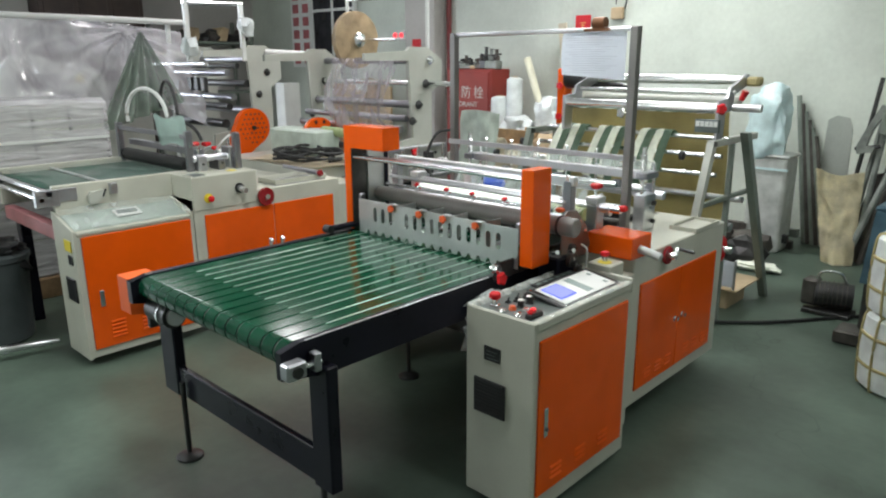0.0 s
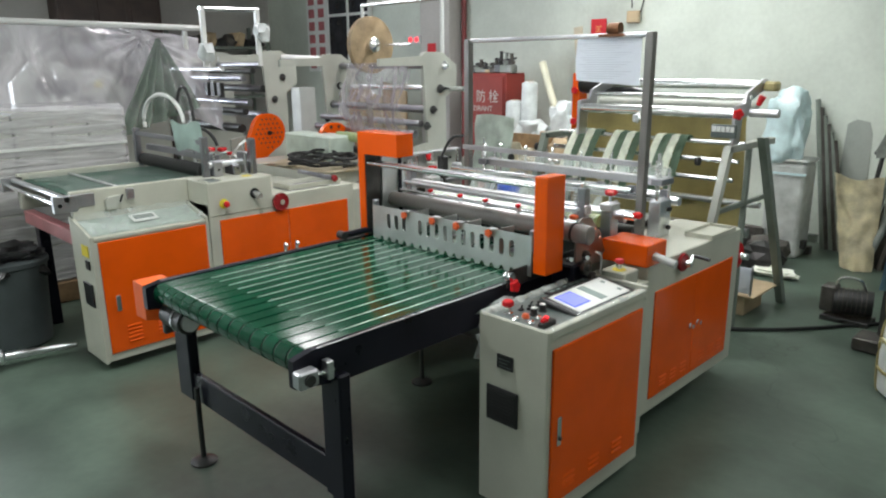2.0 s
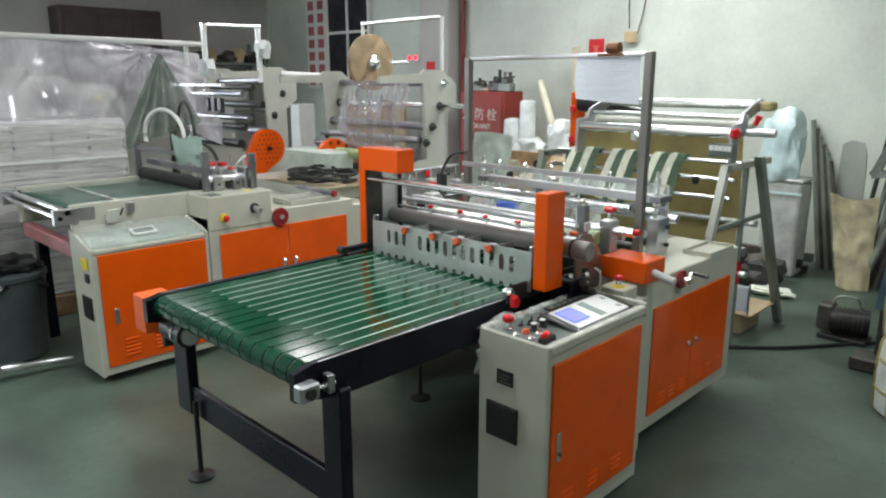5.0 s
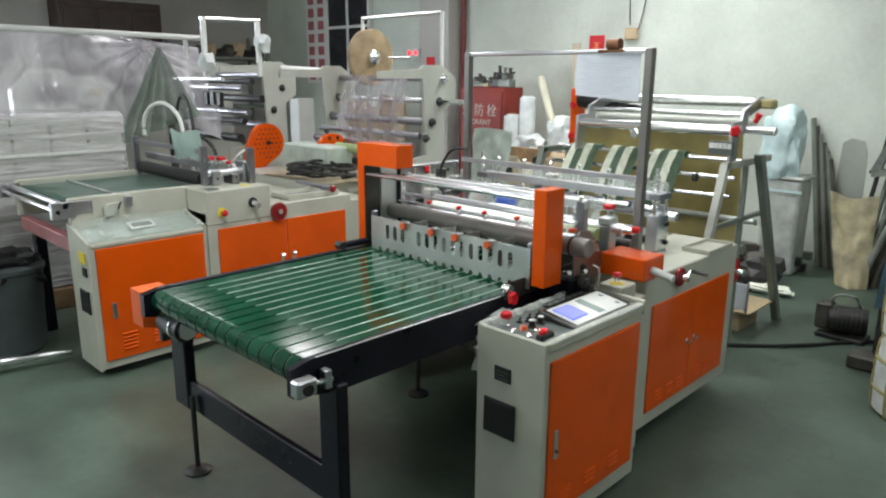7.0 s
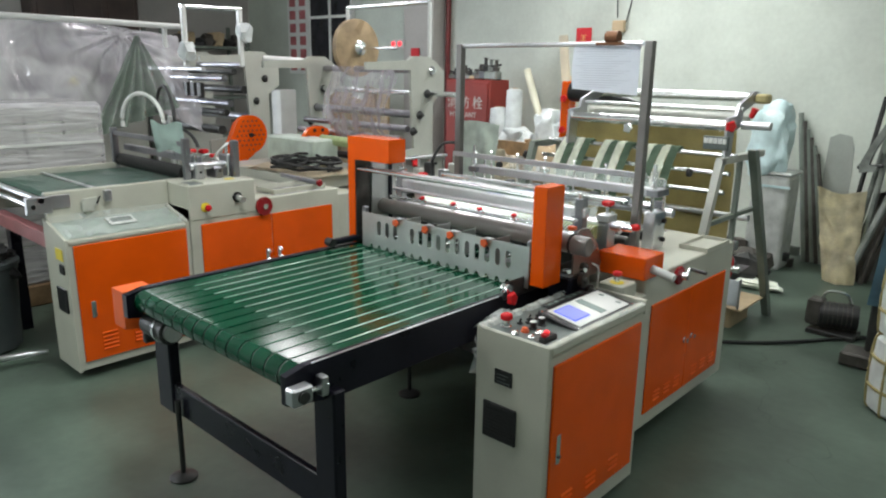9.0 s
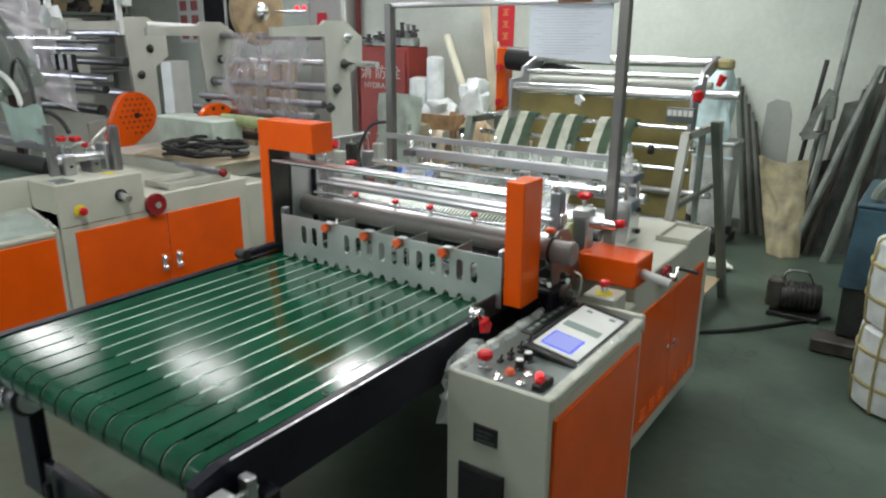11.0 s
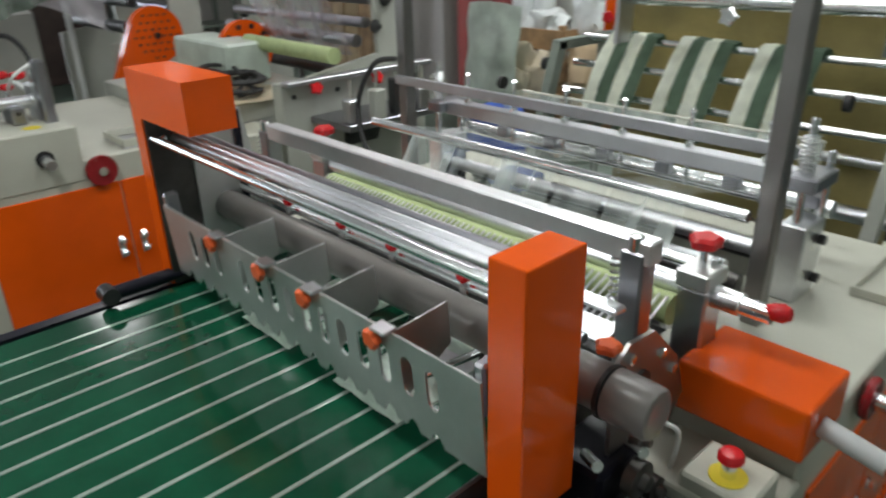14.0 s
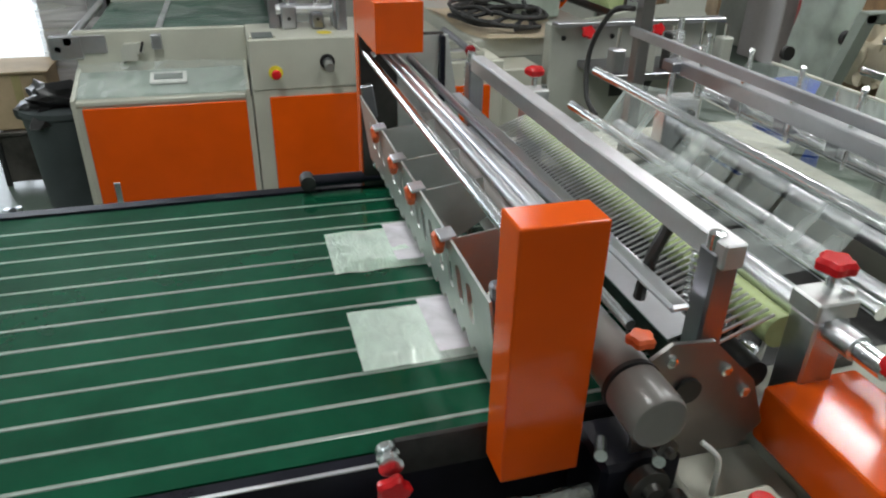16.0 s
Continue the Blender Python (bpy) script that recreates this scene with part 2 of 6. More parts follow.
def box(x0, x1, y0, y1, z0, z1, bevel=0.004, bm=None, segments=1):
    tmp = bm or bmesh.new()
    got = bmesh.ops.create_cube(tmp, size=1)["verts"]
    for v in got:
        v.co = Vector(((x0 + x1) / 2 + v.co.x * (x1 - x0), (y0 + y1) / 2 + v.co.y * (y1 - y0), (z0 + z1) / 2 + v.co.z * (z1 - z0)))
    if bevel:
        edges = list({e for v in got for e in v.link_edges})
        bmesh.ops.bevel(tmp, geom=edges, offset=min(bevel, 0.4 * min(abs(x1 - x0), abs(y1 - y0), abs(z1 - z0))), segments=segments, affect="EDGES", profile=0.5)
    return tmp


def rod(a, b, r, bm=None, n=16, r2=None, caps=True):
    tmp = bm or bmesh.new()
    a, b = Vector(a), Vector(b)
    d = b - a
    m = Matrix.Translation((a + b) / 2) @ d.to_track_quat("Z", "Y").to_matrix().to_4x4()
    bmesh.ops.create_cone(tmp, cap_ends=caps, segments=n, radius1=r, radius2=r if r2 is None else r2, depth=d.length, matrix=m)
    return tmp


def lathe(profile, at, axis=(0, 0, 1), n=20, bm=None):
    """Turns (radius, height) pairs about an axis through at."""
    tmp = bm or bmesh.new()
    m = Matrix.Translation(at) @ Vector(axis).to_track_quat("Z", "Y").to_matrix().to_4x4()
    rings = []
    for r, z in profile:
        rings.append([tmp.verts.new(m @ Vector((r * math.cos(2 * math.pi * i / n), r * math.sin(2 * math.pi * i / n), z))) for i in range(n)])
    for p, q in zip(rings, rings[1:]):
        for i in range(n):
            tmp.faces.new((p[i], p[(i + 1) % n], q[(i + 1) % n], q[i]))
    tmp.faces.new(rings[0])
    tmp.faces.new(rings[-1])
    return tmp


def prism(points, axis, lo, hi, bm=None, holes=()):
    """A flat outline, in the plane across the axis, given thickness from lo to hi."""
    tmp = bm or bmesh.new()

    def put(u, v, w):
        return {"x": (w, u, v), "y": (u, w, v), "z": (u, v, w)}[axis]

    if not holes:
        a = [tmp.verts.new(put(u, v, lo)) for u, v in points]
        b = [tmp.verts.new(put(u, v, hi)) for u, v in points]
        tmp.faces.new(a)
        tmp.faces.new(b[::-1])
        for i in range(len(a)):
            j = (i + 1) % len(a)
            tmp.faces.new((a[i], a[j], b[j], b[i]))
        return tmp
    edges = []
    for loop in (points, *holes):
        vs = [tmp.verts.new(put(u, v, lo)) for u, v in loop]
        edges += [tmp.edges.new((vs[i], vs[(i + 1) % len(vs)])) for i in range(len(vs))]
    faces = [g for g in bmesh.ops.triangle_fill(tmp, use_beauty=True, use_dissolve=False, edges=edges)["geom"] if isinstance(g, bmesh.types.BMFace)]
    ext = bmesh.ops.extrude_face_region(tmp, geom=faces)["geom"]
    moved = [g for g in ext if isinstance(g, bmesh.types.BMVert)]
    bmesh.ops.translate(tmp, vec=Vector(put(0, 0, hi - lo)), verts=moved)
    return tmp


def slot(u, v, w, h, n=5):
    """An upright rounded slot outline."""
    r, out = w / 2, []
    for k in range(n + 1):
        a = math.pi * k / n
        out.append((u + r * math.cos(a), v + h / 2 - r + r * math.sin(a)))
    for k in range(n + 1):
        a = math.pi + math.pi * k / n
        out.append((u + r * math.cos(a), v - h / 2 + r + r * math.sin(a)))
    return out


def hose(points, r, bm=None, n=8, steps=6):
    """A round cable along a smooth line through the points."""
    tmp = bm or bmesh.new()
    pts = [Vector(p) for p in points]
    line = []
    for i in range(len(pts) - 1):
        p0, p1, p2, p3 = pts[max(i - 1, 0)], pts[i], pts[i + 1], pts[min(i + 2, len(pts) - 1)]
        for k in range(steps):
            t = k / steps
            line.append(0.5 * (2 * p1 + (p2 - p0) * t + (2 * p0 - 5 * p1 + 4 * p2 - p3) * t * t + (3 * p1 - p0 - 3 * p2 + p3) * t ** 3))
    line.append(pts[-1])
    rings = []
    for i, p in enumerate(line):
        d = (line[min(i + 1, len(line) - 1)] - line[max(i - 1, 0)]).normalized()
        q = d.to_track_quat("Z", "Y")
        rings.append([tmp.verts.new(p + q @ Vector((r * math.cos(2 * math.pi * k / n), r * math.sin(2 * math.pi * k / n), 0))) for k in range(n)])
    for a, b in zip(rings, rings[1:]):
        for k in range(n):
            tmp.faces.new((a[k], a[(k + 1) % n], b[(k + 1) % n], b[k]))
    tmp.faces.new(rings[0])
    tmp.faces.new(rings[-1])
    return tmp


def sheet(fn, nu, nv, thick=0.0, bm=None):
    """A surface from fn(u, v), u and v from 0 to 1, with an optional thickness."""
    tmp = bm or bmesh.new()
    grid = [[tmp.verts.new(fn(i / nu, j / nv)) for j in range(nv + 1)] for i in range(nu + 1)]
    faces = [tmp.faces.new((grid[i][j], grid[i + 1][j], grid[i + 1][j + 1], grid[i][j + 1])) for i in range(nu) for j in range(nv)]
    if thick:
        bmesh.ops.solidify(tmp, geom=faces, thickness=thick)
    return tmp


def blob(at, size, seed, rough=0.25, sub=3, bm=None, flat=True):
    """A lumpy sack or heap."""
    tmp = bm or bmesh.new()
    got = bmesh.ops.create_icosphere(tmp, subdivisions=sub, radius=1)["verts"]
    for v in got:
        k = 1 + rough * noise.noise(v.co * 1.7 + Vector((seed * 3.1, seed, 0))) + 0.4 * rough * noise.noise(v.co * 5 + Vector((0, seed, 7)))
        c = v.co.copy()
        c = Vector((math.copysign(abs(c.x) ** 0.7, c.x), math.copysign(abs(c.y) ** 0.7, c.y), math.copysign(abs(c.z) ** 0.75, c.z))) * k
        if flat and c.z < -0.82:
            c.z = -0.82
        v.co = Vector(at) + Vector((c.x * size[0] / 2, c.y * size[1] / 2, c.z * size[2] / 2))
    return tmp


def star_knob(name, at, axis, r, material, parent, label=""):
    """A lobed hand knob on a short neck."""
    bm = bmesh.new()
    m = Matrix.Translation(at) @ Vector(axis).to_track_quat("Z", "Y").to_matrix().to_4x4()
    n = 30
    rings = []
    for k, z in ((0.55, 0.0), (0.95, 0.25), (1.0, 0.7), (0.8, 0.95)):
        rings.append([bm.verts.new(m @ Vector((r * k * (1 + 0.13 * math.cos(5 * a)) * math.cos(a), r * k * (1 + 0.13 * math.cos(5 * a)) * math.sin(a), r * z))) for a in [2 * math.pi * i / n for i in range(n)]])
    for p, q in zip(rings, rings[1:]):
        for i in range(n):
            bm.faces.new((p[i], p[(i + 1) % n], q[(i + 1) % n], q[i]))
    bm.faces.new(rings[0])
    bm.faces.new(rings[-1])
    return part(name, bm, material, parent, label, smooth=True)


def estop(parent, at, axis, r=0.021):
    a = Vector(axis).normalized()
    at = Vector(at)
    part("warning_disc", lathe([(r * 1.35, 0), (r * 1.35, 0.002)], at, a, 24), YELLOW, parent, "yellow ring plate")
    part("button_stem", rod(at, at + a * 0.034, r * 0.55), CHROME, parent, "", True)
    part("emergency_button", lathe([(r * 0.6, 0.026), (r * 0.92, 0.032), (r * 0.92, 0.039), (r * 0.75, 0.045), (r * 0.3, 0.048)], at, a, 24), RED_PLASTIC, parent, "red mushroom emergency button", True)


def structure(name, bm, material, label):
    return solo(name, bm, material, label, name.split("_")[0], kind="structure")


# ---- the hall ----
XW, XE, YN, YS = -11.0, 3.0, 6.95, -4.5
structure("floor", box(XW - 0.2, XE + 0.2, YS - 0.2, YN + 0.2, -0.2, 0.0, 0), FLOOR, "grey-green painted concrete floor with cracks and stains")
structure("wall_north", box(XW - 0.2, XE + 0.2, YN, YN + 0.2, 0, CEIL, 0), WALL, "off-white plastered wall with hairline cracks and stains")
structure("wall_east", box(XE, XE + 0.2, YS, YN, 0, CEIL, 0), WALL, "off-white plastered hall wall")
structure("wall_south", box(XW, XE, YS - 0.2, YS, 0, CEIL, 0), WALL, "off-white plastered hall wall")
structure("ceiling", box(XW - 0.2, XE + 0.2, YS - 0.2, YN + 0.2, CEIL, CEIL + 0.2, 0), WALL_GREY, "grey hall ceiling")
DOOR0, DOOR1, DOORZ = -2.6, 1.9, 3.2
structure("wall_west", prism([(YS, 0), (DOOR0, 0), (DOOR0, DOORZ), (DOOR1, DOORZ), (DOOR1, 0), (YN, 0), (YN, CEIL), (YS, CEIL)], "x", XW - 0.2, XW), WALL_GREY, "grey plastered wall with an open loading door")
DAYLIGHT = glow("daylight_haze", (0.86, 0.93, 1.0), 6.0)
structure("backdrop_yard", box(XW - 3.2, XW - 3.0, -6, 5, 0, 5, 0), DAYLIGHT, "overexposed daylight outside the loading door")
structure("ground_yard", box(XW - 3.0, XW - 0.2, -6, 5, -0.2, -0.004, 0), FLOOR, "concrete yard outside the loading door")
area_lamp("door_daylight", (XW - 0.4, (DOOR0 + DOOR1) / 2, DOORZ / 2), (0, (DOOR0 + DOOR1) / 2, 1.2), DOOR1 - DOOR0, DOORZ, 260, (0.82, 0.9, 1.0))

# Unseen fixtures, one for every spot, the added fill lamps too.
for lx, ly, power, long, wide in TUBE_AND_FILL_SPOTS:
    lamp = thing("unseen_lamp", (lx, ly, LAMP_Z), "unseen white twin-tube light, some only added as fill", "lamp", "hanging workshop lights")
    part("housing", box(lx - long / 2 - 0.02, lx + long / 2 + 0.02, ly - 0.05, ly + 0.05, LAMP_Z, LAMP_Z + 0.06), WHITE_PLASTIC, lamp)
    for s in (-0.05, 0.05):
        part("tube", rod((lx - long / 2 + 0.02, ly + s, LAMP_Z - 0.03), (lx + long / 2 - 0.02, ly + s, LAMP_Z - 0.03), 0.014), TUBE_GLOW, lamp)
    for s in (-0.4 * long, 0.4 * long):
        part("hanger", rod((lx + s, ly, LAMP_Z + 0.06), (lx + s, ly, CEIL), 0.004, n=6), STEEL, lamp)

# ---- the conveyor table in front of the cutter ----
BZ = 0.79
conv = thing("conveyor_table", (-2.25, 1.8, 0), "green multi-belt conveyor table on black steel legs", "conveyor")
ROLL_Y, ROLL_R, BELT_END = 1.20, 0.045, 2.62
XB = [-1.772] + [-1.821 - 0.0703 * k for k in range(13)] + [-2.752]


def belt_loop(x0, x1):
    """One flat belt, wrapped round the end roller."""
    arc = [math.pi * k / 12 for k in range(13)]
    zc = BZ - ROLL_R
    outer = [(BELT_END, BZ)] + [(ROLL_Y - ROLL_R * math.sin(t), zc + ROLL_R * math.cos(t)) for t in arc] + [(BELT_END, BZ - 2 * ROLL_R)]
    r = ROLL_R - 0.003
    inner = [(BELT_END, zc + r)] + [(ROLL_Y - r * math.sin(t), zc + r * math.cos(t)) for t in arc] + [(BELT_END, zc - r)]
    bm = bmesh.new()
    rows = [[bm.verts.new((x, y, z)) for x, (y, z) in ((x0, o), (x1, o), (x1, i), (x0, i))] for o, i in zip(outer, inner)]
    for p, q in zip(rows, rows[1:]):
        for k in range(4):
            bm.faces.new((p[k], p[(k + 1) % 4], q[(k + 1) % 4], q[k]))
    bm.faces.new(rows[0])
    bm.faces.new(rows[-1])
    return bm


for a, b in zip(XB, XB[1:]):
    part("belt", belt_loop(b + 0.0045, a - 0.0045), GREEN_BELT, conv, smooth=True)
STRIP = mat("pale_slide_strip", (0.42, 0.5, 0.45), 0.18, 0.4, var=0.08, scale=9, bump=0.03, rvar=0.08)
for gx in XB[1:-1]:
    part("slide_strip", box(gx - 0.0042, gx + 0.0042, ROLL_Y + 0.16, BELT_END, BZ - 0.006, BZ + 0.0012, 0.0008), STRIP, conv, "pale strip between the belts")
part("slider_bed", box(XB[-1], XB[0], ROLL_Y + 0.2, BELT_END, BZ - 0.012, BZ - 0.0045, 0), BED, conv, "polished steel bed showing between the belts")
part("end_roller", rod((XB[-1] - 0.01, ROLL_Y, BZ - ROLL_R), (XB[0] + 0.01, ROLL_Y, BZ - ROLL_R), ROLL_R - 0.004, n=24), STEEL_GREY, conv, "", True)
for x0, x1 in ((-1.768, -1.742), (-2.79, -2.757)):
    part("side_rail", prism([(1.13, BZ - 0.10), (1.13, BZ - 0.012), (1.2, BZ + 0.004), (2.66, BZ + 0.004), (2.66, BZ - 0.13), (1.3, BZ - 0.13)], "x", x0, x1), BLACK_STEEL, conv)
for x0, x1 in ((-1.80, -1.70), (-2.85, -2.73)):
    part("leg", box(x0, x1, 1.262, 1.308, 0.255, BZ - 0.09, 0.006), BLACK_STEEL, conv)
part("rail_edge", box(-1.747, -1.741, 1.22, 2.08, BZ + 0.004, BZ + 0.0065, 0), STEEL, conv, "worn bright rail edge")
part("crossbar", box(-2.73, -1.80, 1.272, 1.298, 0.26, 0.385, 0.004), BLACK_STEEL, conv)
for fx, fy in ((-2.675, 1.255), (-1.78, 1.285), (-2.56, 2.42), (-1.86, 2.42)):
    part("screw_foot", rod((fx, fy, 0.02), (fx, fy, 0.34 if fy < 2 else 0.66), 0.011), DARK_METAL, conv, "", True)
    part("foot_plate", lathe([(0.055, 0.0), (0.055, 0.008), (0.04, 0.018), (0.015, 0.024)], (fx, fy, 0.0)), DARK_METAL, conv, "round rubber levelling foot", True)
part("underframe", box(-2.757, -1.768, 1.27, 1.33, BZ - 0.16, BZ - 0.11), BLACK_STEEL, conv)
tk = part("belt_tensioner", box(-1.735, -1.692, 1.118, 1.188, BZ - 0.088, BZ - 0.034, 0.006), ALU, conv, "cast aluminium tensioner block")
part("tension_bolt", rod((-1.715, 1.185, BZ - 0.062), (-1.715, 1.255, BZ - 0.065), 0.008), CHROME, tk, "", True)
part("bolt_block", box(-1.732, -1.698, 1.222, 1.246, BZ - 0.088, BZ - 0.028, 0.003), ALU, tk)
part("bearing", rod((-1.692, 1.152, BZ - 0.062), (-1.685, 1.152, BZ - 0.062), 0.018), DARK_METAL, tk, "", True)
cover = part("orange_guard", prism([(1.15, 0.62), (1.15, 0.77), (1.27, 0.77), (1.27, 0.625), (1.24, 0.605)], "x", -2.93, -2.835), ORANGE_DULL, conv, "orange sheet-metal guard at the roller end")
part("drive_motor", rod((-2.76, 1.22, 0.655), (-2.60, 1.22, 0.655), 0.05), DARK_METAL, conv, "small dark drive motor under the belt", True)
part("motor_flange", box(-2.785, -2.76, 1.19, 1.31, 0.57, 0.72), DARK_METAL, conv)
part("motor_ring", rod((-2.66, 1.22, 0.655), (-2.645, 1.22, 0.655), 0.054), CHROME, conv, "", True)
part("motor_end", rod((-2.60, 1.22, 0.655), (-2.585, 1.22, 0.655), 0.036), STEEL, conv, "", True)

# ---- the bag cutting machine ----
mach = thing("bag_cutting_machine", (-2.2, 3.0, 0), "cream and orange bag sealing and cutting machine with steel rollers", "machine")
part("front_post", box(-1.712, -1.65, 2.23, 2.345, 0.813, 1.2, 0.003, segments=2), ORANGE, mach, "orange sheet-metal guard post")
gate = part("front_gate", prism([(-2.79, 0.80), (-2.744, 0.80), (-2.744, 1.2), (-2.51, 1.2), (-2.51, 1.305), (-2.79, 1.305)], "y", 2.235, 2.34), ORANGE, mach, "orange L-shaped guard over the drive side")
side = part("side_plate", prism([(2.33, 0.72), (2.33, 1.19), (2.46, 1.19), (2.50, 0.95), (2.56, 0.90), (2.56, 0.72)], "x", -2.742, -2.728), STEEL_PLATE, mach)
gp = part("gate_side_plate", box(-2.744, -2.736, 2.238, 2.45, 0.80, 1.197, 0.002), RUSTY_DARK, mach, "dark oiled steel side plate")
for by, bz in ((2.27, 1.15), (2.27, 0.86), (2.40, 1.12), (2.42, 0.9)):
    part("plate_bolt", lathe([(0.009, 0), (0.009, 0.006), (0.005, 0.007)], (-2.736, by, bz), (1, 0, 0), 6), CHROME, gp)
part("plate_edge", box(-2.736, -2.712, 2.436, 2.45, 0.80, 1.19, 0.002), BLACK_STEEL, gp)
for kx in (-2.40, -2.20, -2.0, -1.82):
    part("air_jet", hose([(kx - 0.05, 2.395, 0.93), (kx - 0.05, 2.37, 0.875), (kx, 2.36, 0.862), (kx + 0.045, 2.37, 0.875)], 0.004, n=6, steps=4), DARK_METAL, mach, "bent thin air pipe", True)

# rods behind the front guard
for y, z, r, m in ((2.25, 1.155, 0.009, CHROME), (2.297, 1.148, 0.008, STEEL), (2.315, 1.15, 0.01, STEEL), (2.362, 1.136, 0.009, ALU_DARK)):
    part("guide_rod", rod((-2.74, y, z), (-1.70, y, z), r), m, mach, "", True)
part("flat_rail", box(-2.735, -1.68, 2.47, 2.50, 1.03, 1.042), STEEL, mach)
tube = part("grey_tube", rod((-2.73, 2.40, 0.962), (-1.57, 2.40, 0.962), 0.0365, n=32), GREY_TUBE, mach, "grey painted blower tube", True)
part("tube_cap", lathe([(0.0385, -0.07), (0.039, -0.008), (0.036, -0.002), (0.03, 0.0), (0.024, -0.001)], (-1.556, 2.395, 0.962), (1, 0, 0), 32), GREY_TUBE, tube, "", True)
part("tube_clamp", lathe([(0.041, 0), (0.041, 0.007)], (-1.636, 2.396, 0.962), (1, 0, 0), 32), RUBBER, tube)
star_knob("clamp_knob", (-1.65, 2.41, 1.012), (0, 0, 1), 0.018, ORANGE_PLASTIC, mach, "orange star knob")
part("tube_bracket", prism([(2.42, 0.80), (2.42, 0.985), (2.455, 1.01), (2.52, 1.005), (2.60, 0.925), (2.635, 0.84), (2.60, 0.80)], "x", -1.648, -1.641), DULL_PLATE, mach)
for by, bz in ((2.455, 0.985), (2.545, 0.955), (2.585, 0.91)):
    part("bolt", lathe([(0.009, 0), (0.009, 0.006), (0.005, 0.007)], (-1.641, by, bz), (1, 0, 0), 6), CHROME, mach)
part("bearing_boss", rod((-1.67, 2.49, 0.93), (-1.635, 2.49, 0.93), 0.02), DARK_METAL, mach, "", True)

nozzle = part("nozzle_rod", rod((-2.70, 2.425, 1.008), (-1.70, 2.425, 1.008), 0.008), CHROME, mach, "polished rod with clamped red knobs", True)
for kx in (-2.477, -2.282, -2.126, -1.94):
    part("rod_clip", box(kx - 0.008, kx + 0.008, 2.41, 2.44, 0.995, 1.022), CHROME, nozzle)
    star_knob("red_knob", (kx, 2.42, 1.022), (0, -0.3, 1), 0.013, RED_PLASTIC, nozzle)

# swinging comb plate that stops the bags
TOOTH = [-1.815 - 0.0535 * k for k in range(16)]
edge = []
for c in TOOTH:
    edge += [(c + 0.016, 0.80), (c + 0.010, 0.814), (c, 0.82), (c - 0.010, 0.814), (c - 0.016, 0.80)]
comb = part("comb_plate", prism([(-2.68, 0.963), (-1.716, 0.963), (-1.716, 0.80)] + edge + [(-2.68, 0.80)], "y", 2.224, 2.228,
                                holes=[slot(c, 0.898, 0.025, 0.07) for c in TOOTH[:15] if min(abs(c - q) for q in (-2.39,)) > 0.03]), STEEL_PLATE, mach, "slotted stainless comb plate")
for sx in (-2.443, -2.26, -2.114, -1.93):
    star_knob("plate_knob", (sx, 2.222, 0.945), (0, -1, 0), 0.017, ORANGE_PLASTIC, comb, "orange star knob")
    d = part("divider", prism([(2.228, 0.962), (2.34, 0.962), (2.34, 0.885), (2.228, 0.83)], "x", sx + 0.03, sx + 0.033), STEEL_PLATE, comb)
    part("divider_clip", box(sx + 0.0, sx + 0.034, 2.21, 2.236, 0.962, 0.968, 0.001), STEEL, comb)
for hx in (-2.68, -1.725):
    part("plate_hanger", box(hx - 0.01, hx + 0.01, 2.23, 2.26, 0.90, 0.985), ALU_DARK, comb)
part("stop_arm", rod((-2.75, 2.10, 0.822), (-2.75, 2.30, 0.822), 0.016), BLACK_STEEL, mach, "black arm beside the belt", True)
part("arm_boss", rod((-2.775, 2.09, 0.822), (-2.73, 2.09, 0.822), 0.02), DARK_METAL, mach, "", True)
part("belt_side_plate", box(-1.742, -1.734, 2.10, 2.66, 0.775, 0.845), DARK_METAL, mach)
part("lock_nut", lathe([(0.017, 0), (0.017, 0.012), (0.01, 0.014), (0.01, 0.022), (0.018, 0.024), (0.018, 0.034)], (-1.735, 2.09, 0.83), (1, 0, 0), 20), CHROME, mach, "", True)
star_knob("red_hand_knob", (-1.70, 2.09, 0.797), (1, 0, 0.1), 0.024, RED_PLASTIC, mach, "red star hand knob")

# sealing beam that rises and falls
beam = part("sealing_beam", box(-2.72, -1.66, 2.518, 2.552, 1.10, 1.138, 0.003), BEAM_STEEL, mach, "long steel sealing beam")
part("knife_plate", prism([(2.505, 0.952), (2.552, 0.965), (2.551, 0.969), (2.504, 0.956)], "x", -2.70, -1.72), STEEL, mach, "sloping steel knife plate")
for ex in (-2.735, -1.69):
    g = part("guide_column", box(ex - 0.02, ex + 0.02, 2.515, 2.555, 0.85, 1.12), ALU_DARK, mach)
    part("column_bolt", lathe([(0.012, 0), (0.012, 0.022), (0.008, 0.024)], (ex, 2.525, 1.12), n=12), CHROME, g, "", True)
    part("column_nut", lathe([(0.011, 0), (0.011, 0.008)], (ex + 0.01, 2.548, 1.12), n=6), CHROME, g)
    part("spring", hose([(ex - 0.03 + 0.008 * math.cos(k * 0.9), 2.525 + 0.008 * math.sin(k * 0.9), 1.0 + k * 0.0016) for k in range(64)], 0.0022, n=6, steps=1), CHROME, g, "coil spring", True)

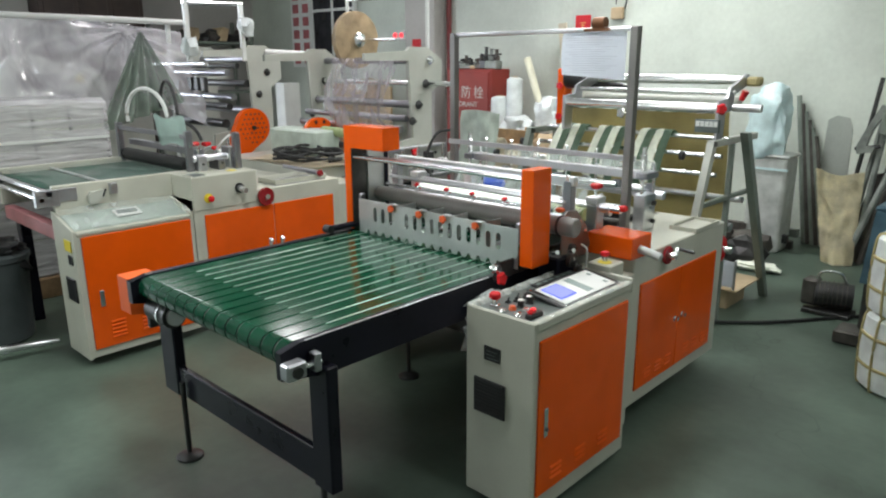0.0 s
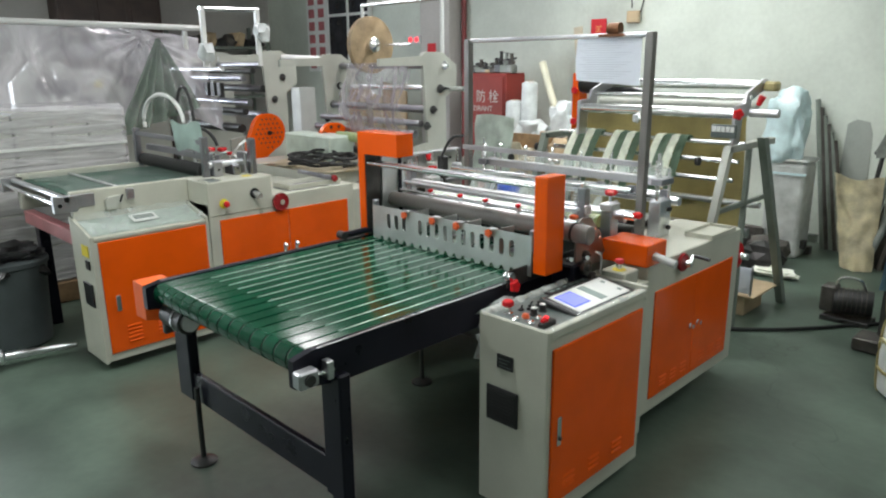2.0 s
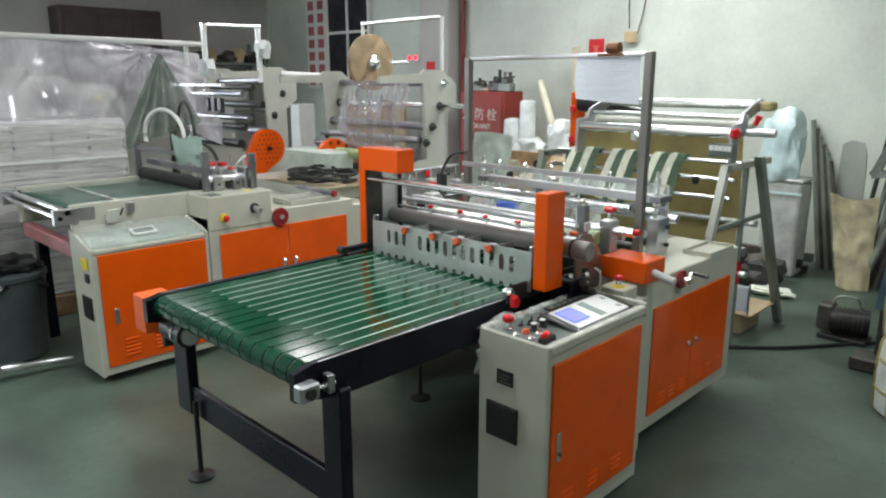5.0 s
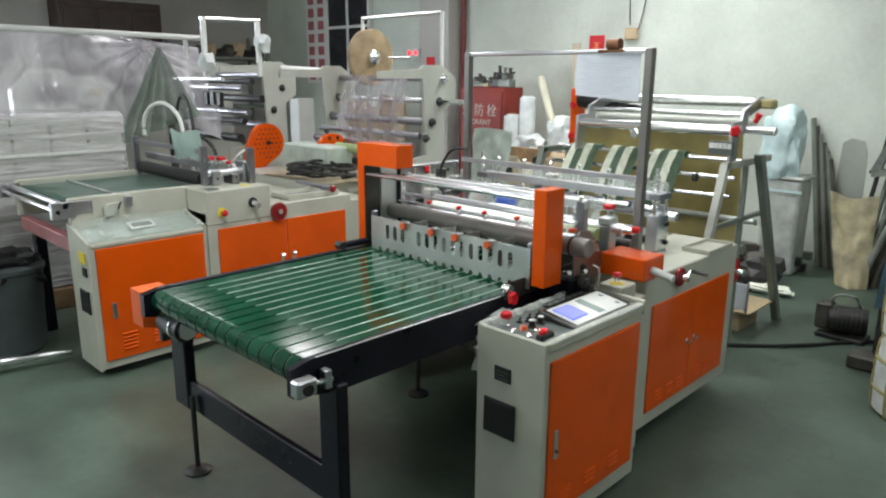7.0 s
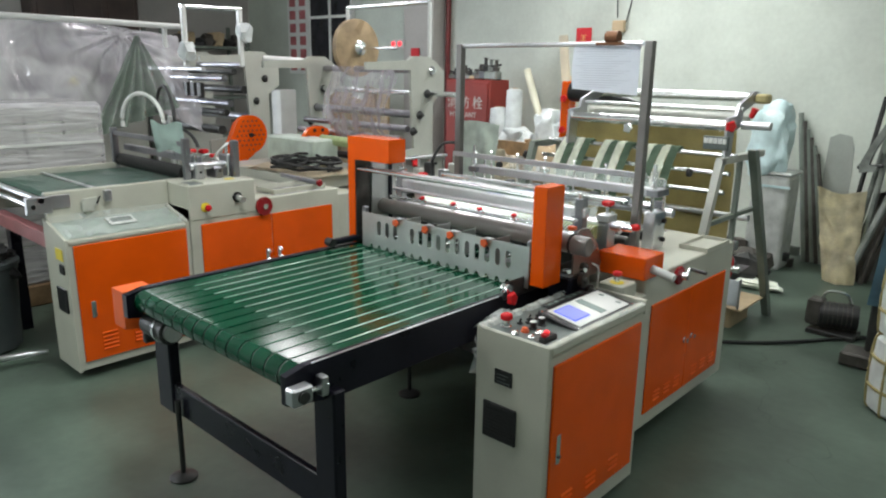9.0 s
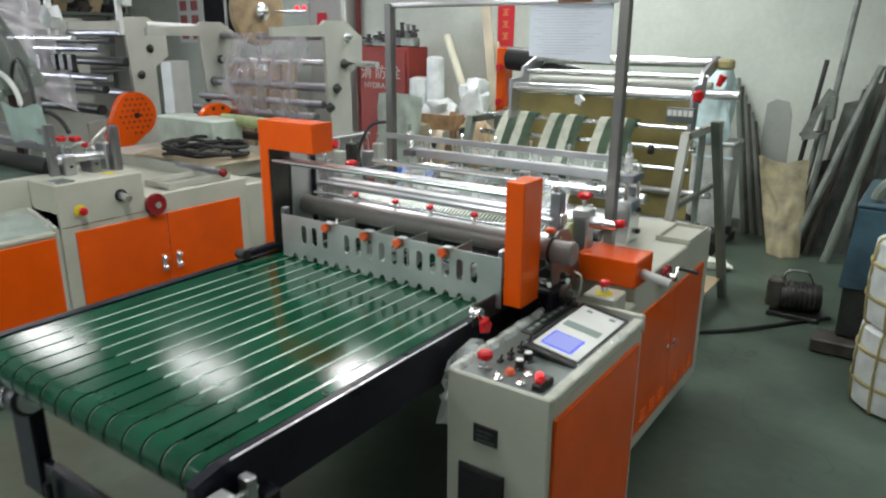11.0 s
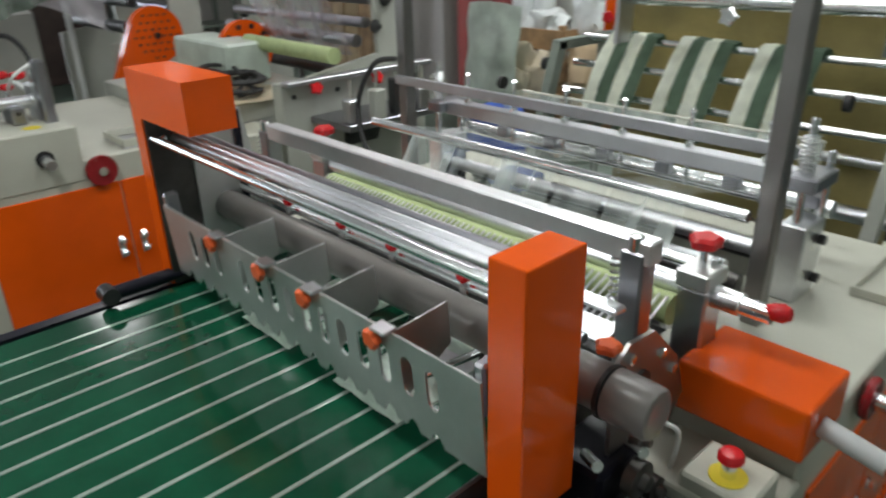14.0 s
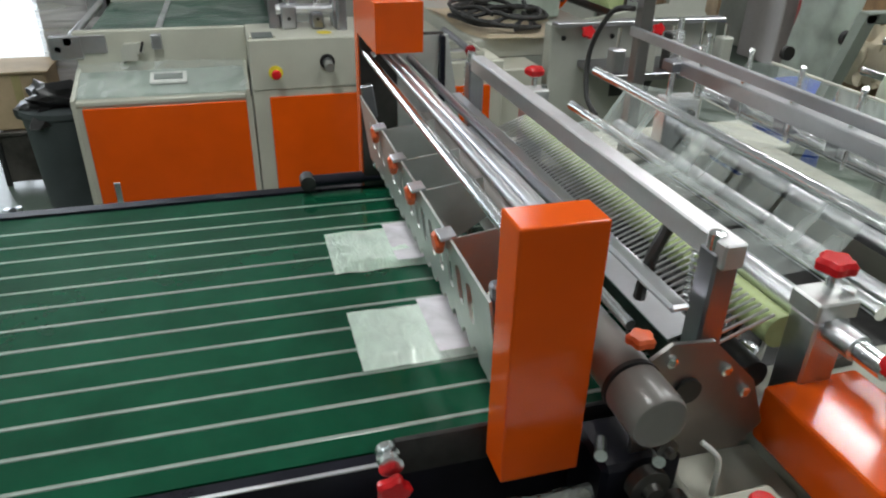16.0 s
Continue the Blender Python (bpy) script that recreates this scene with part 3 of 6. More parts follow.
# grooved feed roller with cords, and its red hand screws
feed = part("feed_roller", rod((-2.70, 2.685, 0.952), (-1.70, 2.685, 0.952), 0.028, n=24), COMB_GREEN, mach, "pale green corded feed roller", True)
part("lower_roller", rod((-2.70, 2.655, 0.875), (-1.70, 2.655, 0.875), 0.026, n=24), DARK_METAL, mach, "", True)
finger = part("guide_finger", rod((-2.69, 2.575, 0.945), (-2.69, 2.668, 0.982), 0.0026, n=6), STEEL, mach)
for k in range(1, 66):
    twin = finger.copy()
    scene.collection.objects.link(twin)
    twin.location = (0.985 * k / 65, 0, 0)
part("finger_holder", box(-2.70, -1.70, 2.555, 2.575, 0.92, 0.955), DARK_METAL, mach)
for kx, s in ((-1.676, 1), (-2.772, -1)):
    blk = part("pressure_block", box(kx - 0.028, kx + 0.028, 2.69, 2.75, 0.80, 0.998, 0.004), ALU, mach, "steel roller pressure block")
    part("pressure_cap", box(kx - 0.03, kx + 0.03, 2.685, 2.755, 1.0, 1.03, 0.003), STEEL_PLATE, blk)
    part("screw", rod((kx, 2.72, 1.03), (kx, 2.72, 1.062), 0.007), CHROME, blk, "", True)
    star_knob("red_hand_screw", (kx, 2.72, 1.062), (0, 0, 1), 0.026, RED_PLASTIC, blk, "red star hand screw")
    part("cap_bolt", lathe([(0.01, 0), (0.01, 0.01)], (kx + 0.012, 2.745, 1.03), n=6), CHROME, blk)
part("top_feed_roller", rod((-2.74, 2.72, 0.985), (-1.60, 2.72, 0.985), 0.02, n=24), STEEL, mach, "bright steel pinch roller", True)
lever = part("release_lever", rod((-1.6, 2.72, 0.985), (-1.55, 2.72, 0.985), 0.016), CHROME, mach, "", True)
part("lever_grip", lathe([(0.009, 0), (0.014, 0.012), (0.016, 0.03), (0.01, 0.042)], (-1.565, 2.72, 0.99), (1, 0, 0.15), 16), RED_PLASTIC, lever, "red lever grip", True)
part("tension_arm", hose([(-1.80, 2.50, 0.98), (-1.795, 2.505, 1.05), (-1.80, 2.53, 1.1), (-1.79, 2.53, 1.125)], 0.01), DARK_METAL, mach, "", True)

# machine bed with its doors
bed = part("cabinet", box(-1.80, -1.455, 2.686, 3.615, 0.10, 0.80, 0.005), CREAM, mach, "cream-painted steel side cabinet")
for y0, y1 in ((2.75, 3.135), (3.14, 3.53)):
    dr = part("cabinet_door", box(-1.462, -1.448, y0, y1, 0.165, 0.668, 0.003), ORANGE, mach, "orange door")
    hy = y1 - 0.035 if y0 < 3 else y0 + 0.035
    part("door_handle", lathe([(0.012, 0), (0.014, 0.004), (0.009, 0.008), (0.011, 0.02)], (-1.448, hy, 0.42), (1, 0, 0), 16), CHROME, dr, "", True)
    for k in range(3):
        for j in range(3):
            yy = y0 + 0.08 + 0.10 * k
            part("louvre", prism([(-1.449, 0.211 + 0.02 * j), (-1.449, 0.204 + 0.02 * j), (-1.443, 0.205 + 0.02 * j)], "y", yy, yy + 0.06), ORANGE, dr)
part("end_frame", box(-1.70, -1.448, 2.50, 2.686, 0.03, 0.735, 0.005), CREAM, mach)
part("far_cabinet", box(-3.02, -2.75, 2.45, 3.615, 0.10, 0.80, 0.005), CREAM, mach)
part("gear_housing", box(-1.725, -1.62, 2.37, 2.495, 0.70, 0.83, 0.008), BLACK_STEEL, mach, "greasy dark gear housing")
for bx, by, bz in ((-1.80, 2.70, 0.90), (-1.775, 2.735, 0.895), (-1.815, 2.665, 0.885), (-1.75, 2.68, 0.88)):
    part("clamp_bolt", lathe([(0.008, -0.09), (0.008, 0), (0.016, 0.001), (0.016, 0.012), (0.01, 0.016)], (bx, by, bz), (0.1, 0, 1), 14), CHROME, mach, "", True)
for bx, by in ((-1.70, 2.36), (-1.655, 2.38), (-1.625, 2.45)):
    part("link_bolt", rod((bx, by, 0.85), (bx + 0.035, by - 0.02, 0.86), 0.009), CHROME, mach, "", True)
for gx, gy, gz, gr in ((-1.60, 2.42, 0.82, 0.03), (-1.60, 2.47, 0.77, 0.022), (-1.62, 2.45, 0.865, 0.016)):
    part("drive_gear", lathe([(gr * 0.4, 0.03), (gr * 0.5, 0.02), (gr, 0.018), (gr, 0.0)], (gx, gy, gz), (1, 0, 0), 18), RUSTY_DARK, mach, "", True)
part("wire_loop", hose([(-1.60, 2.50, 0.87), (-1.585, 2.52, 0.85), (-1.59, 2.53, 0.80), (-1.60, 2.54, 0.76)], 0.004), WHITE_PLASTIC, mach, "", True)
for gx in (-2.6, -2.3, -2.0):
    part("inner_link", rod((gx, 2.33, 0.83), (gx + 0.06, 2.50, 0.86), 0.008), CHROME, mach, "", True)
part("bed_beam", box(-2.75, -1.80, 2.75, 2.82, 0.55, 0.75), DARK_METAL, mach)
part("bed_beam", box(-2.75, -1.80, 3.45, 3.55, 0.60, 0.80), CREAM, mach)
# Dark plate added to stand for the shade inside, behind the comb.
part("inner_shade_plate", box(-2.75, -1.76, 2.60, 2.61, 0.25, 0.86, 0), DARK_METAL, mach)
drive = part("drive_cover", box(-1.66, -1.443, 2.64, 2.805, 0.797, 0.892, 0.006, segments=2), ORANGE, mach, "orange drive cover")
part("drive_shaft", rod((-1.443, 2.70, 0.84), (-1.345, 2.70, 0.82), 0.017), GREY_KEYPAD, drive, "pale grey shaft stub", True)
ebox = part("button_box", box(-1.565, -1.455, 2.495, 2.60, 0.735, 0.804, 0.005), CREAM, mach)
estop(ebox, (-1.507, 2.535, 0.804), (0, 0, 1))
wheel = part("hand_wheel", lathe([(0.012, 0), (0.04, 0.004), (0.043, 0.012), (0.04, 0.02), (0.012, 0.016)], (-1.45, 2.96, 0.76), (1, 0, 0), 28), RED_WHEEL, mach, "dark red hand wheel", True)
part("wheel_hub", rod((-1.448, 2.96, 0.76), (-1.40, 2.96, 0.76), 0.016), CHROME, wheel, "", True)
part("crank_arm", rod((-1.405, 2.96, 0.76), (-1.405, 2.985, 0.79), 0.009), CHROME, wheel, "", True)
part("crank_handle", rod((-1.40, 2.985, 0.79), (-1.33, 2.985, 0.785), 0.008), BLACK_PLASTIC, wheel, "black crank handle", True)
tr = part("tray", box(-1.59, -1.45, 3.27, 3.54, 0.80, 0.806, 0.001), CREAM, mach, "shallow cream tray")
for a in ((-1.59, -1.583, 3.27, 3.54), (-1.457, -1.45, 3.27, 3.54), (-1.583, -1.457, 3.27, 3.277), (-1.583, -1.457, 3.533, 3.54)):
    part("tray_rim", box(*a, 0.806, 0.822, 0.001), CREAM, tr)

# film frame behind the cutter
for cx, cy in ((-2.82, 3.06), (-1.69, 3.01)):
    part("frame_column", box(cx - 0.019, cx + 0.019, cy - 0.019, cy + 0.019, 0.80, 1.745, 0.003), COLUMN, mach, "grey steel profile column")
part("frame_top_rod", rod((-2.82, 3.06, 1.735), (-1.69, 3.01, 1.735), 0.011), STEEL, mach, "", True)
part("frame_cross_bar", box(-2.84, -1.67, 3.03, 3.044, 1.146, 1.172, 0.002), ALU, mach)
part("idler_rod", rod((-2.83, 2.935, 1.052), (-1.70, 2.935, 1.052), 0.013), CHROME, mach, "bright idler roller", True)
part("idler_rod", rod((-2.83, 2.87, 0.955), (-1.70, 2.87, 0.955), 0.014), CHROME, mach, "", True)
part("idler_rod", rod((-2.78, 3.28, 0.98), (-1.70, 3.28, 0.98), 0.02), CHROME, mach, "", True)
part("idler_rod", rod((-2.78, 3.42, 0.93), (-1.70, 3.42, 0.93), 0.022), STEEL, mach, "", True)
bar = part("screw_bar", box(-2.76, -1.70, 3.16, 3.205, 1.045, 1.085, 0.003), ALU, mach, "aluminium bar with upright screws")
for k in range(6):
    sx = -2.68 + 0.18 * k
    part("upright_screw", rod((sx, 3.18, 0.995), (sx, 3.18, 1.165), 0.0055, n=10), CHROME, bar, "", True)
    part("screw_head", lathe([(0.008, 0), (0.009, 0.006), (0.005, 0.012)], (sx, 3.18, 1.165), n=8), CHROME, bar)
    part("screw_nut", lathe([(0.011, 0), (0.011, 0.012)], (sx, 3.18, 1.085), n=6), CHROME, bar)
    part("eye_block", box(sx + 0.06, sx + 0.10, 3.24, 3.27, 0.985, 1.015, 0.002), ALU_DARK, bar)
# Dark sheet put in for the shade of the open gap under the film.
well = part("film_shade_plate", box(-2.74, -1.81, 2.83, 3.44, 0.60, 0.61, 0), DARK_METAL, mach, "dark plate standing in for the shaded opening below the film")
for wy, wz, wr in ((2.80, 0.86, 0.02), (2.90, 0.80, 0.024), (3.0, 0.9, 0.02), (3.09, 0.83, 0.024), (3.2, 0.88, 0.02), (3.32, 0.82, 0.024)):
    part("lower_idler", rod((-2.78, wy, wz), (-1.76, wy, wz), wr, n=18), RUSTY_DARK if wz < 0.84 else STEEL, mach, "", True)
part("blue_tray", box(-2.66, -2.52, 3.24, 3.36, 0.82, 0.86, 0.006), BLUE_TRAY, mach, "small blue plastic tray")
gutter = part("rear_gutter", box(-2.60, -1.72, 3.33, 3.336, 1.06, 1.11, 0.001), FILM_DENSE, mach, "thin clear sheet guard")
part("gutter_end", box(-2.606, -2.60, 3.25, 3.336, 1.06, 1.11, 0.001), FILM_DENSE, gutter)
part("gutter_rail", rod((-2.60, 3.333, 1.11), (-1.72, 3.333, 1.11), 0.004, n=8), CREAM, gutter, "", True)
for cx in (-2.79, -1.69):
    stand = part("bearing_stand", box(cx - 0.03, cx + 0.03, 3.14, 3.25, 0.80, 0.975, 0.004), STEEL, mach, "bright steel bearing stand")
    for q in (0.84, 0.93):
        part("stand_bolt", rod((cx + 0.03, 3.22, q), (cx + 0.046, 3.22, q), 0.011, n=10), BLACK_PLASTIC, stand, "", True)
    part("stand_spring", hose([(cx + 0.016 * math.cos(k * 0.9), 3.16 + 0.016 * math.sin(k * 0.9), 1.085 + k * 0.0013) for k in range(64)], 0.0024, n=6, steps=1), CHROME, stand, "coil spring", True)
    part("stand_post", rod((cx, 3.16, 0.97), (cx, 3.16, 1.2), 0.009), CHROME, mach, "", True)
    part("stand_post", rod((cx + 0.02, 3.235, 0.97), (cx + 0.02, 3.235, 1.12), 0.008), CHROME, mach, "", True)
    part("stand_clamp", box(cx - 0.025, cx + 0.035, 3.135, 3.255, 1.05, 1.082, 0.004), ALU_DARK, mach)
for k, (fx0, fx1) in enumerate(((-2.64, -2.47), (-2.46, -2.34), (-2.33, -2.14), (-2.13, -2.0), (-1.99, -1.82))):
    def web(u, v, fx0=fx0, fx1=fx1):
        path = [(2.72, 0.965), (2.87, 0.972), (2.935, 1.066), (3.1, 1.03), (3.28, 1.0), (3.42, 0.955)]
        s = v * (len(path) - 1)
        i = min(int(s), len(path) - 2)
        t = s - i
        y, z = path[i][0] * (1 - t) + path[i + 1][0] * t, path[i][1] * (1 - t) + path[i + 1][1] * t
        return (fx0 + (fx1 - fx0) * u, y, z + 0.002 * math.sin(9 * u + 5 * v + k))
    part("film_web", sheet(web, 6, 20), (FILM_DENSE, FILM)[k % 2], mach, "clear plastic film running over the rollers", True)
part("cable_hoop", hose([(-2.83, 2.95, 0.92), (-2.90, 2.95, 0.96), (-2.95, 2.97, 1.08), (-2.90, 3.0, 1.2), (-2.83, 3.03, 1.22)], 0.008), RUBBER, mach, "", True)
clip = part("clip_jaw", box(-1.96, -1.80, 3.005, 3.045, 1.728, 1.742, 0.003), COPPER, mach, "brass spring clip holding a form")
part("form_sheet", sheet(lambda u, v: (-2.085 + 0.34 * u, 3.03 - 0.012 * math.sin(3.1 * v) * (1 - u), 1.738 - (0.205 + 0.022 * u) * v), 8, 8, 0.002), PAPER, clip, "creased white printed form", True)
for k in range(16):
    part("text_line", box(-2.06 + 0.02 * (k % 3), -1.78 - 0.03 * (k % 4), 3.0125, 3.0132, 1.70 - 0.0105 * k, 1.7025 - 0.0105 * k, 0), INK, clip)
part("clip_spring", rod((-1.91, 3.02, 1.765), (-1.85, 3.02, 1.765), 0.026), COPPER, clip, "", True)

# ---- operator console ----
con = thing("control_console", (-1.5, 2.18, 0), "cream control console with orange door and lit touch screen", "control cabinet")
part("body", prism([(-1.655, 0.03), (-1.36, 0.03), (-1.36, 0.735), (-1.655, 0.735)], "y", 1.86, 2.50), CREAM, con)
part("front_panel", box(-1.657, -1.352, 1.852, 1.866, 0.028, 0.768, 0.005), CREAM, con)
part("back_rim", box(-1.657, -1.352, 2.486, 2.502, 0.72, 0.778, 0.004), CREAM, con)
for x0, x1 in ((-1.657, -1.642), (-1.382, -1.352)):
    part("side_rim", box(x0, x1, 1.866, 2.486, 0.732, 0.766, 0.006, segments=2), CREAM, con)
part("panel_plate", box(-1.642, -1.382, 1.868, 2.484, 0.736, 0.758, 0.002), PANEL_DARK, con, "dark engraved control panel")
door = part("console_door", box(-1.362, -1.35, 1.885, 2.465, 0.10, 0.695, 0.003), ORANGE, con, "orange door")
part("door_handle", box(-1.35, -1.344, 1.912, 1.934, 0.33, 0.44, 0.003), CHROME, door, "recessed chrome handle")
part("handle_lock", rod((-1.344, 1.923, 0.36), (-1.338, 1.923, 0.36), 0.007), DARK_METAL, door, "", True)
for yy in (1.96, 2.12, 2.28):
    for j in range(3):
        part("louvre", prism([(-1.351, 0.151 + 0.022 * j), (-1.351, 0.143 + 0.022 * j), (-1.3445, 0.144 + 0.022 * j)], "y", yy, yy + 0.07), ORANGE, door)
part("name_plate", box(-1.57, -1.497, 1.848, 1.853, 0.582, 0.636, 0.001), BLACK_PLASTIC, con, "black plate with worn lettering")
for k, w in enumerate((0.05, 0.038, 0.055)):
    part("plate_mark", box(-1.56, -1.56 + w, 1.8472, 1.848, 0.617 - 0.013 * k, 0.620 - 0.013 * k, 0), PANEL_DARK, con)
fan = part("fan_grille", box(-1.614, -1.472, 1.843, 1.853, 0.372, 0.507, 0.003), BLACK_PLASTIC, con, "black square fan filter grille")
for k in range(9):
    part("grille_slat", box(-1.604, -1.482, 1.8405, 1.8432, 0.383 + 0.0135 * k, 0.390 + 0.0135 * k, 0), RUBBER, fan)
hm = new("touch_panel")
hm.parent = con
hm.location = Vector((-1.461, 2.255, 0.772)) - Vector((-1.5, 2.18, 0))
hm.rotation_euler = (0, radians(9), 0)
ORIGIN[hm.name] = Vector((0, 0, 0))
tagged(hm, "tilted operator panel with lit blue screen")
part("panel_frame", box(-0.085, 0.085, -0.195, 0.195, -0.012, 0.006, 0.004), BLACK_PLASTIC, hm)
part("panel_face", box(-0.070, 0.070, -0.170, 0.170, 0.006, 0.009, 0.002), WHITE_PLASTIC, hm, "pale keypad face")
part("screen_edge", box(-0.055, 0.04, -0.155, -0.055, 0.009, 0.0105, 0.001), SCREEN, hm, "blue screen border")
part("screen", box(-0.049, 0.034, -0.148, -0.062, 0.0105, 0.0115, 0), SCREEN_PALE, hm, "glowing blue display")
part("key_strip", box(-0.06, 0.055, -0.005, 0.035, 0.009, 0.0105, 0.001), GREY_GREEN, hm, "grey-green key strip")
for i in (-0.045, 0.03):
    part("mark", box(i, i + 0.018, 0.135, 0.15, 0.009, 0.0102, 0), GREY_GREEN, hm)
for sx, sy in ((-0.078, -0.187), (0.078, -0.187), (-0.078, 0.187), (0.078, 0.187)):
    part("frame_screw", lathe([(0.004, 0), (0.004, 0.002)], (sx, sy, 0.006), n=10), CHROME, hm)
for k in range(6):
    part("panel_text", box(-1.608, -1.595, 2.20 + 0.041 * k, 2.226 + 0.041 * k, 0.768, 0.7688, 0), GREY_GREEN, con)
part("emergency_base", lathe([(0.019, 0), (0.019, 0.006), (0.013, 0.008), (0.013, 0.028)], (-1.585, 1.925, 0.758), n=18), CHROME, con, "", True)
part("emergency_button", lathe([(0.013, 0.784), (0.021, 0.790), (0.021, 0.803), (0.015, 0.809)], (-1.585, 1.925, 0)), RED_PLASTIC, con, "red mushroom emergency button", True)
for bx, by in ((-1.508, 1.975), (-1.51, 2.028)):
    dial = part("rotary_dial", lathe([(0.016, 0), (0.015, 0.004), (0.012, 0.006), (0.012, 0.026)], (bx, by, 0.758)), BLACK_PLASTIC, con, "black rotary dial", True)
    part("dial_cap", lathe([(0.011, 0), (0.0105, 0.003), (0.006, 0.004)], (bx, by, 0.784)), WHITE_PLASTIC, dial, "", True)
part("push_button", lathe([(0.014, 0), (0.014, 0.006), (0.011, 0.008), (0.011, 0.014), (0.008, 0.016)], (-1.513, 1.935, 0.758)), ORANGE_PLASTIC, con, "small orange push button", True)
for bx, by in ((-1.525, 1.893), (-1.462, 1.90), (-1.47, 1.955)):
    part("push_button", lathe([(0.014, 0), (0.014, 0.006), (0.011, 0.008), (0.011, 0.012), (0.007, 0.013)], (bx, by, 0.758)), CHROME, con, "", True)
for k in range(7):
    tg = part("toggle_switch", box(-1.578 + 0.016 * (k % 2), -1.562 + 0.016 * (k % 2), 1.972 + 0.028 * k, 1.99 + 0.028 * k, 0.758, 0.766, 0.002), BLACK_PLASTIC, con, "black toggle switch")
    part("toggle_lever", rod((-1.57 + 0.016 * (k % 2), 1.981 + 0.028 * k, 0.766), (-1.566 + 0.016 * (k % 2), 1.984 + 0.028 * k, 0.780), 0.003, n=8), BLACK_PLASTIC, tg)
part("meter_block", box(-1.622, -1.580, 2.186, 2.452, 0.758, 0.768, 0.003), BLACK_PLASTIC, con, "dark block with worn lettering")
rim = part("rim_film", sheet(lambda u, v: (-1.672 + 0.05 * v + 0.006 * noise.noise(Vector((u * 12, v * 4, 4))), 1.85 + 0.64 * u, 0.752 + 0.022 * math.sin(3.1 * v) + 0.007 * noise.noise(Vector((u * 14, v * 5, 1)))), 40, 8), RIM_FILM, con, "shiny clear protective film on the rim", True)
part("rim_film", sheet(lambda u, v: (-1.384 + 0.036 * v + 0.003 * noise.noise(Vector((u * 12, v * 4, 8))), 1.87 + 0.61 * u, 0.767 + 0.004 * math.sin(3.1 * v) - 0.022 * max(0, v - 0.8) + 0.002 * noise.noise(Vector((u * 20, v * 5, 3)))), 40, 8), CLEAR_WRAP, con, "", True)
sw = part("lamp_switch", box(-1.425, -1.395, 1.885, 1.955, 0.758, 0.778, 0.004), BLACK_PLASTIC, con, "red rocker switch")
part("rocker", box(-1.418, -1.398, 1.888, 1.916, 0.778, 0.792, 0.004), RED_PLASTIC, sw)
part("pilot_light", lathe([(0.011, 0), (0.011, 0.014), (0.006, 0.019)], (-1.432, 1.945, 0.762)), LED_RED, sw, "lit red pilot lamp", True)

# ---- bag stacks on the belts ----
stacks = []
for k, w in enumerate((0.19, 0.185)):
    def top(u, v, w=w, k=k):
        e = min(u, 1 - u, v, 1 - v)
        return ((u - 0.5) * w, (v - 0.5) * 0.31, 0.004 + 0.012 * min(1, e * 9) + 0.004 * noise.noise(Vector((u * 5, v * 7, k * 4))))
    bm = sheet(top, 16, 24)
    bmesh.ops.solidify(bm, geom=list(bm.faces), thickness=0.004)
    st = solo("plastic_bag", bm, BAG, "clear plastic bag bundle lying on the green belts", "plastic bag", (0, 0, 0), "bags on the belt", smooth=True)
    st.location = (-2.392 if k == 0 else -2.053, 2.46, BZ + 0.001)
    stacks.append(st)
    band = sheet(lambda u, v, w=w: ((u - 0.5) * w * 0.96, -0.02 + 0.075 * v, 0.0185 + 0.002 * math.sin(7 * u)), 10, 4, 0.001)
    part("fold_band", band, BAG_BAND, st, "milky folded band across the bag", True)

# ---- more surfaces ----
WOOD = mat("raw_wood", (0.3, 0.19, 0.1), 0.65, var=0.2, scale=9, bump=0.2, bscale=45)
PLY = mat("plywood_disc", (0.36, 0.26, 0.15), 0.55, var=0.18, scale=7, bump=0.15, bscale=50)
KRAFT = mat("kraft_card", (0.5, 0.38, 0.24), 0.75, var=0.1, scale=5, bump=0.1)
HYDRANT_RED = mat("hydrant_red_paint", (0.24, 0.03, 0.022), 0.6, var=0.12, scale=4, bump=0.05)
PRINT_RED = mat("faded_red_print", (0.42, 0.12, 0.13), 0.6, var=0.15, bump=0)
PIPE_RED = mat("red_pipe_paint", (0.17, 0.02, 0.02), 0.4, var=0.1, bump=0.03)
PAINT_WHITE = mat("white_letter_paint", (0.5, 0.44, 0.4), 0.6, var=0.05, bump=0)
BANNER = mat("red_paper", (0.6, 0.02, 0.03), 0.7, var=0.05, bump=0.03)
GOLD = mat("gold_print", (0.7, 0.35, 0.1), 0.5, var=0.05, bump=0)
FABRIC_GREEN = mat("green_stripe_fabric", (0.13, 0.2, 0.135), 0.8, var=0.08, scale=20, bump=0.3, bscale=300)
FABRIC_CREAM = mat("cream_stripe_fabric", (0.88, 0.91, 0.8), 0.8, var=0.06, scale=20, bump=0.3, bscale=300)
TAN_SHEET = mat("tan_plastic_sheet", (0.42, 0.36, 0.17), 0.5, var=0.12, scale=4, bump=0.08)
SACK = mat("woven_sack", (0.74, 0.67, 0.46), 0.7, var=0.17, scale=6, bump=0.4, bscale=70)
WHITE_BAG = mat("white_plastic_bag", (0.7, 0.74, 0.74), 0.35, var=0.1, scale=9, bump=0.5, bscale=14)
PALE_SHEET = mat("pale_green_sheet", (0.56, 0.64, 0.57), 0.4, var=0.12, scale=7, bump=0.6, bscale=9)
MILK = film("milky_plastic", (0.8, 0.84, 0.84), 0.4, 0.5, 7)
